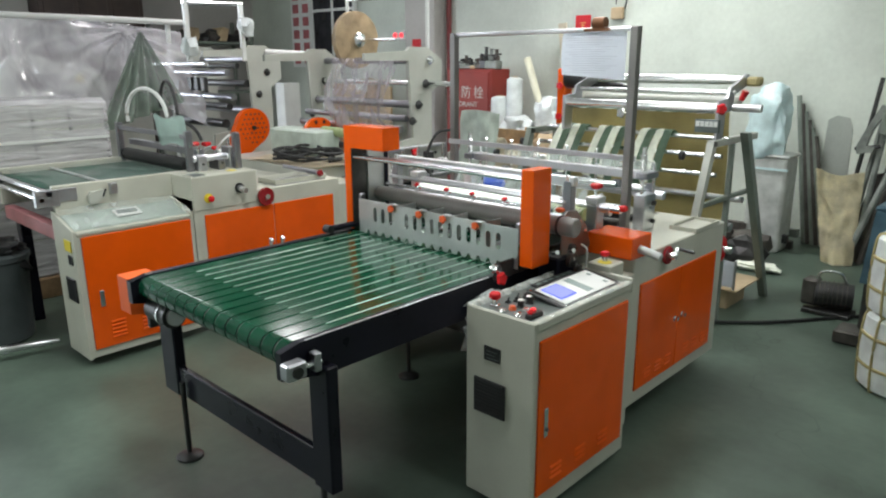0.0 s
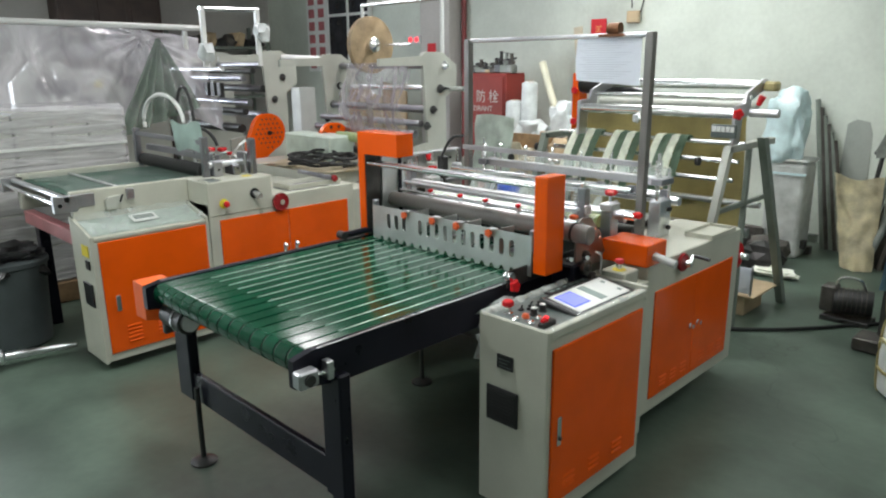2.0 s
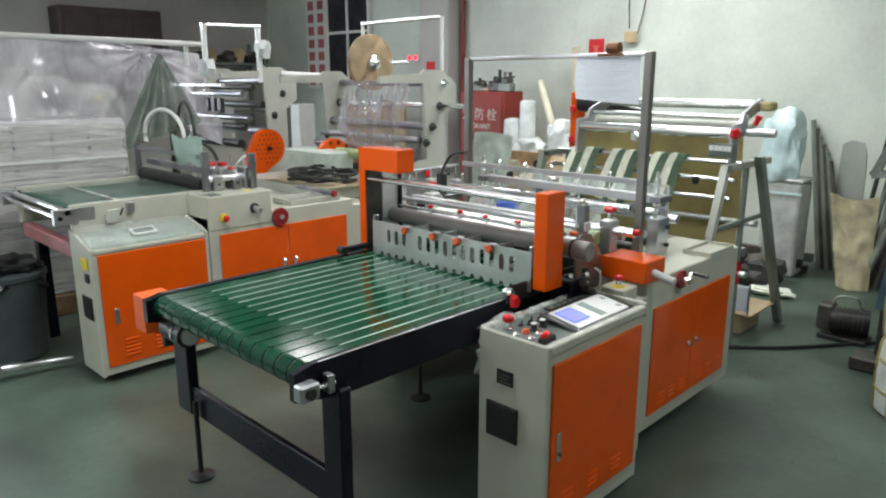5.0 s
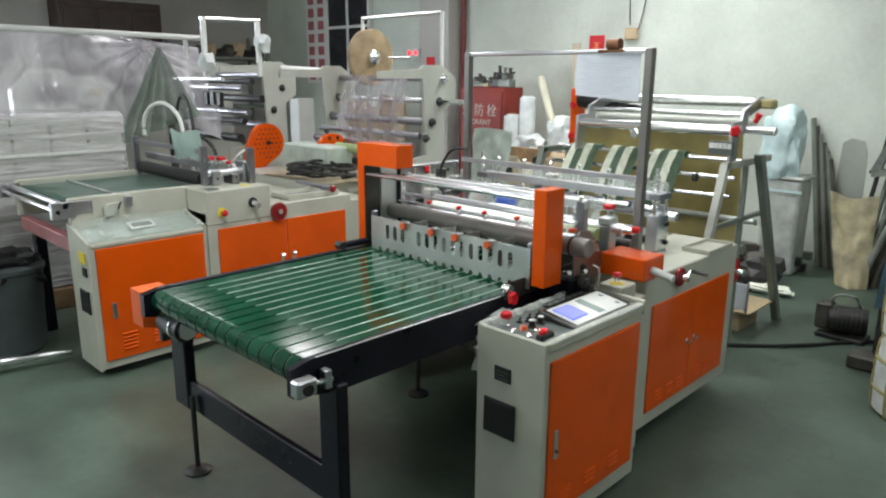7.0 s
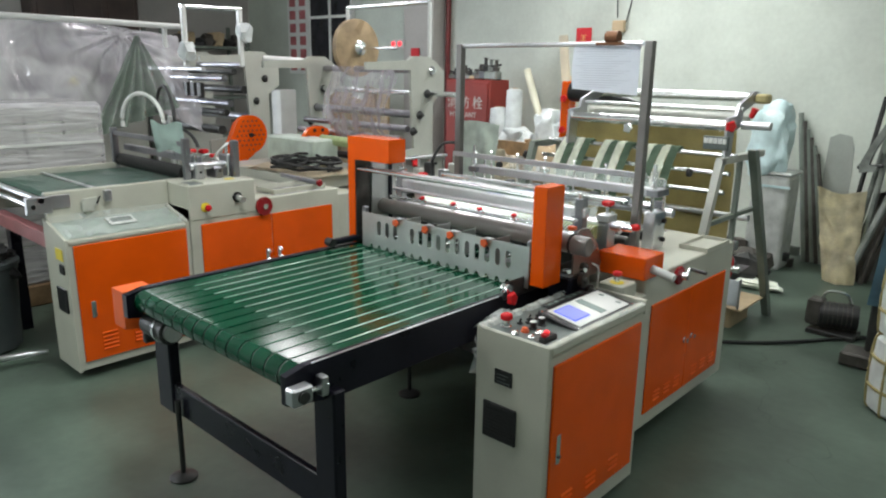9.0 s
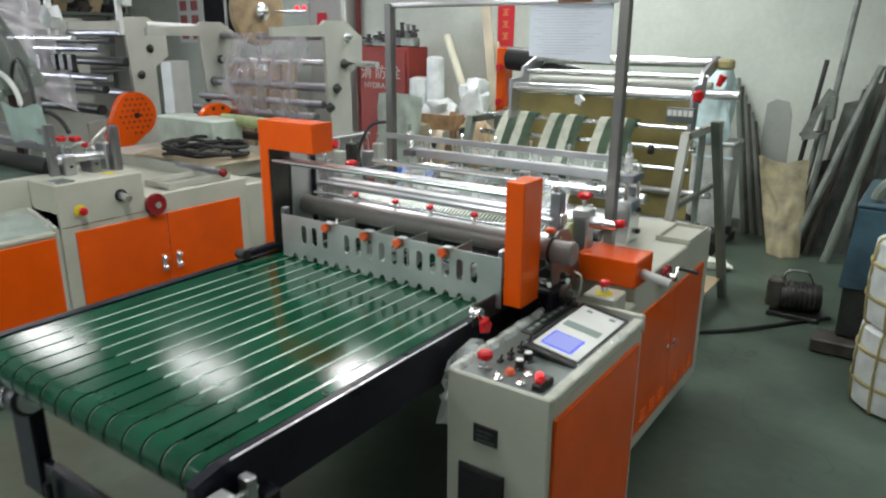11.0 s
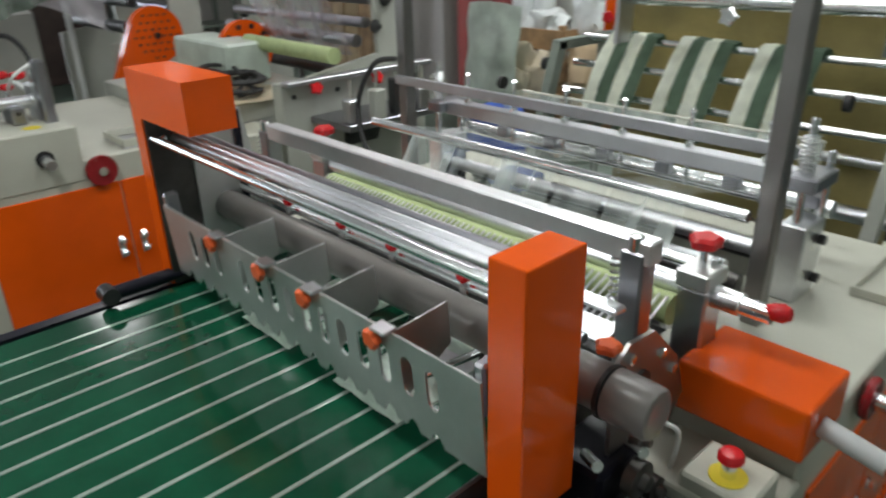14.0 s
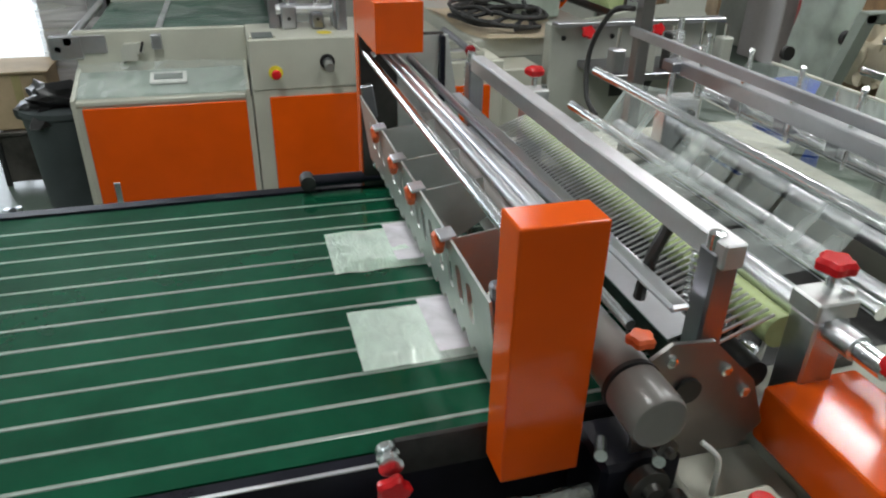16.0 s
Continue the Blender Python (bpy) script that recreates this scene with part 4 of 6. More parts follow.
COVER = film("dust_cover", (0.88, 0.85, 0.9), 0.48, 1.0, 2.6, (1, 1.6, 1), 0.07)
DRAPE = film("hanging_film", (0.5, 0.44, 0.5), 0.42, 0.9, 5, (3, 1, 1), 0.08)
BLUE_STEEL = mat("blue_machine_paint", (0.05, 0.105, 0.14), 0.45, var=0.2, scale=6, bump=0.06)
RUSTY = mat("rusty_steel", (0.11, 0.10, 0.09), 0.55, 0.5, var=0.25, scale=8, bump=0.15)
GREY_PAINT = mat("grey_green_frame_paint", (0.2, 0.23, 0.2), 0.5, var=0.1, bump=0.04)
BIN_GREY = mat("grey_bin_plastic", (0.06, 0.072, 0.075), 0.5, var=0.1, bump=0.03)
BLUE_PLASTIC = mat("blue_plastic", (0.01, 0.06, 0.4), 0.4, var=0.1, bump=0.02)
PINK = mat("faded_red_paint", (0.4, 0.16, 0.17), 0.5, var=0.12, bump=0.03)
DARK_WOOD = mat("dark_door_wood", (0.05, 0.03, 0.025), 0.5, var=0.2, bump=0.1)
GREY_SHEET = mat("greyish_plastic", (0.5, 0.52, 0.5), 0.5, var=0.15, scale=6, bump=0.2, bscale=12)
BLUE_BAG = mat("bluish_plastic_bag", (0.6, 0.76, 0.78), 0.35, var=0.1, scale=9, bump=0.5, bscale=14)
PALE_KRAFT = mat("pale_kraft_card", (0.64, 0.56, 0.42), 0.75, var=0.1, scale=5, bump=0.1)
PATCH_GREY = mat("grey_wall_patch", (0.36, 0.385, 0.35), 0.8, var=0.1, scale=2, bump=0.1)
GLASS_DARK = mat("dark_glazing", (0.03, 0.03, 0.035), 0.1, var=0.2, bump=0)

# ---- second bag machine, to the west ----
X2 = -3.895
m2 = thing("bag_machine_wrapped", (-4.4, 2.3, 0), "cream and orange bag machine still wrapped in clear film", "machine")
part("cabinet", box(-4.15, X2, 1.99, 3.06, 0.09, 0.83, 0.005), CREAM, m2, "cream-painted steel side cabinet")
part("button_housing", box(-4.22, X2 + 0.004, 1.99, 2.42, 0.755, 0.958, 0.005), CREAM, m2)
for y0, y1 in ((2.055, 2.525), (2.53, 3.0)):
    d = part("cabinet_door", box(X2 - 0.006, X2 + 0.008, y0, y1, 0.165, 0.728, 0.003), ORANGE, m2, "orange door")
    hy = y1 - 0.04 if y0 < 2.3 else y0 + 0.04
    hd = part("door_handle", box(X2 + 0.008, X2 + 0.014, hy - 0.012, hy + 0.012, 0.425, 0.515, 0.003), CHROME, d, "small chrome handle")
    for hz in (0.445, 0.497):
        part("handle_knob", lathe([(0.008, 0), (0.013, 0.006), (0.015, 0.014), (0.009, 0.02)], (X2 + 0.014, hy, hz), (1, 0, 0), 16), CHROME, d, "", True)
estop(m2, (X2 + 0.004, 2.088, 0.826), (1, 0, 0))
part("shaft_stub", rod((X2, 2.295, 0.862), (X2 + 0.075, 2.295, 0.852), 0.018), STEEL, m2, "", True)
part("shaft_collar", lathe([(0.03, 0), (0.03, 0.006)], (X2 + 0.004, 2.295, 0.862), (1, 0, 0), 24), BLACK_PLASTIC, m2, "", True)
for a in ((-4.02, -3.91, 2.0, 2.01), (-4.02, -3.91, 2.09, 2.10)):
    part("recess_rim", box(*a, 0.958, 0.966, 0.001), CREAM, m2)
part("recess", box(-4.02, -3.91, 2.01, 2.09, 0.958, 0.961, 0), PANEL_DARK, m2, "dark recess in the housing top")
part("warning_sticker", lathe([(0.03, 0), (0.03, 0.0015)], (-3.98, 2.30, 0.958), n=20), YELLOW, m2, "round yellow sticker")
w = part("hand_wheel", lathe([(0.015, 0), (0.055, 0.004), (0.058, 0.014), (0.055, 0.024), (0.02, 0.02)], (X2 + 0.004, 2.468, 0.785), (1, 0, 0), 28), RED_WHEEL, m2, "dark red hand wheel", True)
part("wheel_hub", rod((X2, 2.468, 0.785), (X2 + 0.04, 2.468, 0.785), 0.016), CHROME, w, "", True)
part("table_top", box(-5.2, -4.15, 2.42, 3.0, 0.74, 0.80, 0.004), CREAM, m2)
part("belt_side_beam", box(-4.17, -4.13, 1.33, 1.99, 0.74, 0.965, 0.004), CREAM, m2)
part("belt_side_beam", box(-5.12, -5.08, 1.33, 2.1, 0.74, 0.965, 0.004), CREAM, m2)
part("socket_plate", box(-4.13, -4.122, 1.35, 1.45, 0.88, 0.95, 0.002), ALU, m2)
part("clamp_foot", box(-4.13, -4.10, 1.62, 1.66, 0.89, 0.95, 0.004), ALU, m2)
part("limit_switch", prism([(1.50, 0.85), (1.56, 0.85), (1.56, 0.875), (1.585, 0.875), (1.585, 0.92), (1.515, 0.915), (1.50, 0.895)], "x", -4.13, -4.10), CREAM_FAR, m2, "cream limit switch bracket")
part("switch_lever", rod((-4.10, 1.575, 0.885), (-4.09, 1.59, 0.925), 0.005), BLACK_PLASTIC, m2, "", True)
for k in range(10):
    x0 = -5.075 + 0.0895 * k
    part("belt", box(x0, x0 + 0.084, 1.36, 2.2, 0.922, 0.93, 0.002), GREEN_OLD, m2)
part("belt_clamp_bar", box(-5.08, -4.13, 1.625, 1.65, 0.936, 0.944, 0.002), STEEL, m2)
part("end_bar", rod((-5.12, 1.31, 0.93), (-4.12, 1.31, 0.93), 0.016), STEEL, m2, "", True)
part("end_bar", rod((-5.12, 1.27, 0.90), (-4.12, 1.27, 0.90), 0.012), CHROME, m2, "", True)
for x in (-5.1, -4.14):
    part("end_bracket", box(x - 0.02, x + 0.02, 1.24, 1.36, 0.86, 0.95, 0.004), ALU, m2)
part("tie_beam", box(-5.05, -4.2, 1.33, 1.39, 0.66, 0.74, 0.004), PINK, m2, "faded red tie beam")
part("leg", box(-4.98, -4.9, 1.36, 1.42, 0.0, 0.7, 0.004), BLACK_STEEL, m2)
part("leg", box(-4.3, -4.22, 1.36, 1.42, 0.0, 0.7, 0.004), BLACK_STEEL, m2)
part("black_roller", rod((-5.07, 2.14, 0.985), (-4.20, 2.14, 0.985), 0.042, n=24), RUBBER, m2, "black rubber nip roller", True)
part("hold_bar", box(-5.1, -4.12, 2.10, 2.12, 1.15, 1.18, 0.003), ALU_DARK, m2)
part("hold_bar", box(-5.1, -4.12, 2.17, 2.21, 1.045, 1.085, 0.003), ALU_DARK, m2)
for x in (-5.1, -4.12):
    part("roller_bracket", box(x - 0.015, x + 0.015, 2.09, 2.135, 0.93, 1.2, 0.004), ALU_DARK, m2)
part("side_arm", box(-4.06, -4.01, 2.36, 2.40, 0.95, 1.18, 0.008), ALU_DARK, m2)
for x, y in ((-4.5, 2.35), (-4.44, 2.4)):
    star_knob("red_hand_screw", (x, y, 1.06), (0, 0, 1), 0.03, RED_PLASTIC, m2)

# air cylinders and fittings on the button housing
for k, (y0, y1, z1) in enumerate(((2.14, 2.20, 1.05), (2.26, 2.31, 1.02), (2.35, 2.40, 1.09))):
    ab = part("air_block", box(-4.17, -4.07 + 0.02 * (k % 2), y0, y1, 0.958, z1, 0.006), (ALU, ALU_DARK, STEEL)[k], m2, "small pneumatic block")
    part("block_fitting", rod((-4.12, (y0 + y1) / 2, z1), (-4.12, (y0 + y1) / 2, z1 + 0.05), 0.011, n=12), CHROME, m2, "", True)
    part("block_screw", lathe([(0.007, 0), (0.007, 0.006)], (-4.07 + 0.02 * (k % 2), (y0 + y1) / 2, 1.0), (1, 0, 0), 8), BLACK_PLASTIC, m2)
part("air_cylinder", rod((-4.11, 2.12, 1.03), (-4.11, 2.40, 1.03), 0.022, n=20), STEEL, m2, "bright pneumatic cylinder", True)
part("air_tube", hose([(-4.12, 2.17, 1.10), (-4.16, 2.10, 1.17), (-4.3, 2.12, 1.16), (-4.4, 2.2, 1.02)], 0.005, n=6), FILM_DENSE, m2, "", True)
part("air_tube", hose([(-4.12, 2.285, 1.07), (-4.05, 2.30, 1.13), (-4.1, 2.38, 1.16), (-4.12, 2.375, 1.13)], 0.006, n=6), WHITE_PLASTIC, m2, "", True)
star_knob("red_hand_screw", (-4.12, 2.285, 1.075), (0, 0, 1), 0.022, RED_PLASTIC, m2)


def ring_hose(c, r, tilt, t0, t1, rad, material, name="air_hose"):
    pts = []
    for k in range(13):
        a = radians(t0 + (t1 - t0) * k / 12)
        pts.append((c[0] + r * math.cos(a), c[1] + tilt * math.cos(a), c[2] + r * math.sin(a)))
    return part(name, hose(pts, rad, steps=3), material, m2, "", True)


ring_hose((-4.84, 2.2, 1.24), 0.19, 0.05, 190, -20, 0.013, WHITE_PLASTIC)
ring_hose((-4.72, 2.3, 1.26), 0.22, -0.05, 170, -30, 0.011, RUBBER)
ring_hose((-4.95, 2.5, 1.0), 0.18, 0.05, 160, 20, 0.012, RUBBER)
ring_hose((-4.28, 2.35, 0.98), 0.09, 0.03, 190, -10, 0.011, WHITE_PLASTIC)
cl = solo("green_cloth", sheet(lambda u, v: (-4.5 + 0.36 * u + 0.05 * v, 2.09 - 0.02 * math.sin(5 * u), 1.28 - 0.17 * v + 0.012 * math.sin(9 * u + 3 * v)), 12, 8, 0.003),
          mat("pale_cloth", (0.5, 0.62, 0.58), 0.85, var=0.06, scale=12, bump=0.4, bscale=60), "pale green cleaning cloth hung on a machine bar", "cloth", smooth=True)
solo("film_cover", sheet(lambda u, v: (-4.25 - 0.9 * v, 1.38 + 0.95 * u, 0.945 + 0.012 * noise.noise(Vector((u * 5, v * 6, 0)))), 16, 16), film("cover_film", (0.6, 0.68, 0.64), 0.13, 0.3, 5), "thin clear film laid over the old green belts", "plastic film", smooth=True)

c2 = thing("wrapped_console", (-4.0, 1.65, 0), "cream console with orange door, film-wrapped top", "control cabinet")
part("body", box(-4.17, X2, 1.33, 1.985, 0.05, 0.735, 0.004), CREAM, c2)
part("front_panel", prism([(-4.175, 0.045), (X2 + 0.004, 0.045), (X2 + 0.004, 0.755), (-4.175, 0.83)], "y", 1.32, 1.335), CREAM, c2)
part("back_panel", prism([(-4.175, 0.7), (X2 + 0.004, 0.7), (X2 + 0.004, 0.765), (-4.175, 0.84)], "y", 1.965, 1.98), CREAM, c2)
part("sloped_top", prism([(-4.17, 0.735), (X2, 0.735), (X2, 0.742), (-4.17, 0.815)], "y", 1.335, 1.965), PANEL_GREEN, c2)
part("front_lip", box(X2 - 0.03, X2 + 0.006, 1.335, 1.965, 0.728, 0.752, 0.005), CREAM, c2)
d = part("console_door", box(X2 - 0.004, X2 + 0.008, 1.355, 1.962, 0.095, 0.722, 0.003), ORANGE, c2, "orange door")
for yy in (1.45, 1.62, 1.79):
    for j in range(5):
        part("louvre", prism([(X2 + 0.008, 0.152 + 0.022 * j), (X2 + 0.008, 0.143 + 0.022 * j), (X2 + 0.015, 0.144 + 0.022 * j)], "y", yy, yy + 0.08), ORANGE, d)
part("door_handle", box(X2 + 0.008, X2 + 0.016, 1.41, 1.435, 0.33, 0.42, 0.003), CHROME, d)
part("panel_window", prism([(-4.08, 0.80), (-4.0, 0.778), (-4.0, 0.784), (-4.08, 0.806)], "y", 1.60, 1.74), WHITE_PLASTIC, c2, "pale operator panel under film")
part("panel_screen", prism([(-4.06, 0.80), (-4.02, 0.789), (-4.02, 0.793), (-4.06, 0.804)], "y", 1.615, 1.725), PANEL_DARK, c2)
part("name_plate", box(-3.99, -3.935, 1.313, 1.321, 0.57, 0.62, 0.001), BLACK_PLASTIC, c2)
part("fan_grille", box(-4.06, -3.935, 1.311, 1.321, 0.36, 0.49, 0.003), BLACK_PLASTIC, c2)
part("yellow_label", box(-4.03, -3.935, 1.316, 1.3195, 0.64, 0.70, 0), YELLOW, c2)
part("wrap_film", sheet(lambda u, v: (X2 + 0.01 - 0.28 * v, 1.33 + 0.645 * u, 0.768 + 0.08 * v + 0.016 * noise.noise(Vector((u * 8, v * 6, 2)))), 40, 22), CLEAR_WRAP, c2, "crumpled clear wrapping film", True)

# ---- web unit behind the second machine ----
m3 = thing("film_unwind_unit", (-4.6, 3.9, 0), "cream film unwinding unit with rollers and wooden reel", "machine")


def side_frame(name, x, y0, top, parent, t=0.03):
    out = [(y0 - 0.5, 0.05), (y0 + 0.2, 0.05), (y0 + 0.2, 0.9), (y0 + 0.12, 0.98), (y0 + 0.12, 1.36), (y0 + 0.24, 1.44), (y0 + 0.24, top - 0.1), (y0 + 0.08, top), (y0 - 0.1, top), (y0 - 0.14, top - 0.03), (y0 - 0.55, top - 0.05), (y0 - 0.55, top - 0.1), (y0 - 0.12, top - 0.1), (y0 - 0.08, 1.02), (y0 - 0.5, 0.96)]
    return part(name, prism(out, "x", x - t / 2, x + t / 2), CREAM_FAR, parent, "cream cut-out side plate")


for x in (-4.05, -5.32):
    f = side_frame("side_frame", x, 4.0, 1.70, m3)
    for by, bz in ((4.05, 1.427), (3.97, 1.27), (4.1, 1.6), (3.9, 1.15)):
        part("bearing_cap", lathe([(0.03, 0), (0.034, 0.01), (0.02, 0.03), (0.012, 0.045)], (x + 0.015, by, bz), (1, 0, 0), 18), DARK_METAL if bz < 1.5 else CHROME, f, "", True)
for y, z, r, m in ((4.05, 1.43, 0.022, CHROME), (3.97, 1.27, 0.03, ALU_DARK), (4.08, 1.6, 0.025, ALU_DARK), (3.86, 1.17, 0.025, ALU_DARK), (3.8, 1.09, 0.03, ALU_DARK), (3.9, 0.9, 0.03, DARK_METAL)):
    part("roller", rod((-5.32, y, z), (-4.05, y, z), r, n=20), m, m3, "", True)
part("green_roller", rod((-4.75, 3.6, 1.055), (-3.96, 3.6, 1.05), 0.038, n=24), COMB_GREEN, m3, "pale green covered roller", True)
part("shaft_end", rod((-4.05, 4.1, 1.43), (-3.78, 4.1, 1.425), 0.02), CHROME, m3, "", True)
part("side_box", box(-4.04, -3.96, 3.3, 4.15, 0.3, 0.96, 0.006), CREAM_FAR, m3)
part("side_box", box(-4.15, -3.93, 3.02, 3.26, 0.1, 0.78, 0.006), CREAM, m3)
part("dark_recess", prism([(3.62, 0.62), (3.82, 0.62), (3.85, 0.70), (3.80, 0.80), (3.70, 0.76), (3.62, 0.78)], "x", -3.962, -3.957), DARK_METAL, m3, "dark cut-out in the side box")
for k in range(7):
    part("side_bolt", lathe([(0.012, 0), (0.012, 0.008), (0.006, 0.01)], (-3.96, 3.36 + 0.12 * k, 0.90 - 0.5 * (k % 2)), (1, 0, 0), 6), DARK_METAL, m3)
part("side_ledge", box(-3.965, -3.90, 3.30, 4.15, 0.955, 0.975, 0.003), ALU, m3)
for k in range(5):
    vx, vy = -3.72 + 0.02 * (k % 2), 3.5 + 0.13 * k
    vb = part("air_valve", box(vx - 0.03, vx + 0.03, vy - 0.03, vy + 0.03, 0.80, 0.90 + 0.03 * (k % 3), 0.006), (ALU, CREAM_FAR, DARK_METAL)[k % 3], m3, "small pneumatic valve block")
    part("valve_stem", rod((vx, vy, 0.90), (vx, vy, 0.985 + 0.02 * (k % 2)), 0.008, n=10), CHROME, vb, "", True)
part("valve_rail", box(-3.96, -3.66, 3.44, 4.08, 0.77, 0.80, 0.003), ALU_DARK, m3)
for by in (3.45, 3.8):
    star_knob("red_hand_screw", (-3.92, by, 0.93), (1, 0, 0.3), 0.03, RED_PLASTIC, m3)
reel = part("wooden_reel", lathe([(0.20, 0), (0.235, 0.004), (0.235, 0.052), (0.20, 0.056)], (-4.95, 4.11, 1.77), (1, 0, 0), 40), PLY, m3, "round plywood reel disc", True)
part("reel_hub", lathe([(0.06, 0), (0.06, 0.03), (0.03, 0.04), (0.012, 0.06)], (-4.894, 4.11, 1.77), (1, 0, 0), 24), CHROME, reel, "", True)
part("reel_shaft", rod((-4.9, 4.11, 1.77), (-4.42, 4.11, 1.765), 0.012), CHROME, reel, "", True)
for x in (-5.25, -4.25):
    part("mast", rod((x, 4.3, 1.6), (x, 4.3, 2.12), 0.016), WHITE_PLASTIC, m3, "", True)
part("mast_rod", rod((-5.25, 4.3, 2.12), (-4.25, 4.3, 2.12), 0.018), CHROME, m3, "", True)
part("film_drape", sheet(lambda u, v: (-4.86 + 0.76 * u + 0.04 * math.sin(9 * v), 3.80 - 0.09 * math.sin(3 * v) + 0.05 * noise.noise(Vector((u * 4, v * 5, 1))), 1.62 - 0.6 * v), 20, 20), DRAPE, m3, "creased clear film hanging over rollers", True)
ringguard = part("belt_guard", lathe([(0.14, 0), (0.16, 0.004), (0.16, 0.05), (0.10, 0.054)], (-4.93, 3.66, 0.99), (1, 0, 0), 32), ORANGE, m3, "round orange belt guard", True)
for k in range(10):
    a = 2 * math.pi * k / 10
    part("guard_hole", lathe([(0.014, 0), (0.014, 0.003)], (-4.876, 3.66 + 0.13 * math.cos(a), 0.99 + 0.13 * math.sin(a)), (1, 0, 0), 10), BLACK_PLASTIC, ringguard)
og = part("belt_guard", prism([(3.42 + 0.16 * math.cos(a), 1.05 + 0.16 * math.sin(a)) for a in [radians(150 - 10 * k) for k in range(23)]] + [(3.30, 0.78), (3.13, 0.80)], "x", -5.56, -5.50), ORANGE, m3, "perforated orange belt guard")
for i in range(9):
    for j in range(9):
        y, z = 3.25 + 0.042 * i + (0.021 if j % 2 else 0), 0.88 + 0.04 * j
        if (y - 3.42) ** 2 + (z - 1.05) ** 2 < 0.137 ** 2:
            part("guard_hole", lathe([(0.008, 0), (0.008, 0.003)], (-5.50, y, z), (1, 0, 0), 8), BLACK_PLASTIC, og)
part("guard_hub", lathe([(0.018, 0), (0.018, 0.02)], (-5.50, 3.42, 1.045), (1, 0, 0), 14), BLACK_PLASTIC, og)
solo("clear_box", box(-5.2, -4.58, 3.38, 3.62, 0.87, 1.07, 0.012), PALE_SHEET, "film-wrapped pale box on the machine table", "box")
part("bench", box(-5.3, -4.15, 3.0, 3.75, 0.78, 0.865, 0.005), CREAM_FAR, m3)
part("bench_leg", box(-5.28, -5.2, 3.1, 3.7, 0.0, 0.78, 0.005), CREAM_FAR, m3)
solo("cardboard_sheet", sheet(lambda u, v: (-4.95 + 0.85 * u + 0.03 * math.sin(9 * v), 2.95 + 0.55 * v + 0.1 * u + 0.03 * math.sin(7 * u), 0.878 + 0.022 * noise.noise(Vector((u * 3, v * 3, 5)))), 10, 10, 0.004), PALE_KRAFT, "loose brown cardboard sheet lying on a machine", "cardboard", smooth=True)
cb = bmesh.new()
pts = []
for k in range(60):
    a = 2 * math.pi * k / 12
    rr = 0.2 + 0.04 * math.sin(k * 1.7)
    pts.append((-4.46 + rr * 1.25 * math.cos(a), 3.22 + rr * math.sin(a), 0.895 + 0.0012 * k + 0.012 * math.sin(k * 2.3)))
solo("cable_coil", hose(pts, 0.011, cb, 6, 3), RUBBER, "coil of thick black cable", "cable", smooth=True)
for y in (2.9,):
    part("roller_shaft", rod((-4.3, y, 0.885), (-3.9, y, 0.88), 0.016), ALU_DARK, m2, "", True)
    part("red_end", lathe([(0.02, 0), (0.024, 0.015), (0.015, 0.03)], (-3.90, y, 0.88), (1, 0, 0), 16), RED_WHEEL, m2, "", True)
ch = part("tool_tray", box(-4.14, -3.93, 2.58, 2.98, 0.83, 0.836, 0.002), ALU, m2, "shallow bare metal tray")
for a in ((-4.14, -4.13, 2.58, 2.98), (-3.94, -3.93, 2.58, 2.98), (-4.13, -3.94, 2.58, 2.59), (-4.13, -3.94, 2.97, 2.98)):
    part("tray_rim", box(*a, 0.836, 0.866, 0.002), CREAM, ch)

# ---- third machine and wrapped things further west ----
m4 = thing("printing_unit", (-6.4, 3.8, 0), "cream roller unit partly covered with clear film", "machine")
for x in (-6.0, -7.0):
    f = side_frame("side_frame", x, 3.82, 1.74, m4)
    for by, bz in ((3.9, 1.5), (3.8, 1.3)):
        part("bearing_cap", lathe([(0.03, 0), (0.034, 0.01), (0.012, 0.03)], (x + 0.015, by, bz), (1, 0, 0), 14), DARK_METAL, f, "", True)
for y, z, r, m in ((3.8, 1.62, 0.03, ALU_DARK), (3.5, 1.5, 0.03, ALU_DARK), (3.7, 1.4, 0.035, DARK_METAL), (3.55, 1.28, 0.03, ALU_DARK), (3.75, 1.15, 0.035, ALU_DARK), (3.3, 1.58, 0.02, STEEL), (3.6, 1.56, 0.025, DARK_METAL), (3.5, 1.2, 0.03, DARK_METAL), (3.45, 1.05, 0.04, DARK_METAL)):
    part("roller", rod((-7.0, y, z), (-6.0, y, z), r, n=16), m, m4, "", True)
for k in range(6):
    part("ink_blade", box(-6.85 + 0.12 * k, -6.78 + 0.12 * k, 3.36, 3.40, 1.34, 1.46, 0.004), DARK_METAL, m4)
for y in (3.15, 3.68):
    part("mast", box(-6.02, -5.98, y - 0.02, y + 0.02, 1.6, 2.1, 0.004), WHITE_PLASTIC, m4)
part("mast_rod", rod((-6.0, 3.13, 2.08), (-6.0, 3.7, 2.1), 0.02), CHROME, m4, "", True)
for c in ((-5.98, 3.15, 1.72), (-5.98, 3.72, 1.9)):
    part("wrapping_knot", blob(c, (0.14, 0.14, 0.16), c[1], 0.5, 2, flat=False), WHITE_BAG, m4, "knotted white plastic", True)
part("pale_arm", rod((-6.0, 3.9, 1.68), (-5.9, 4.35, 1.66), 0.03), WHITE_PLASTIC, m4, "", True)
solo("white_box", box(-8.2, -8.0, 5.45, 5.7, 0.7, 1.32, 0.01), WHITE_PLASTIC, "tall white plastic container", "container")
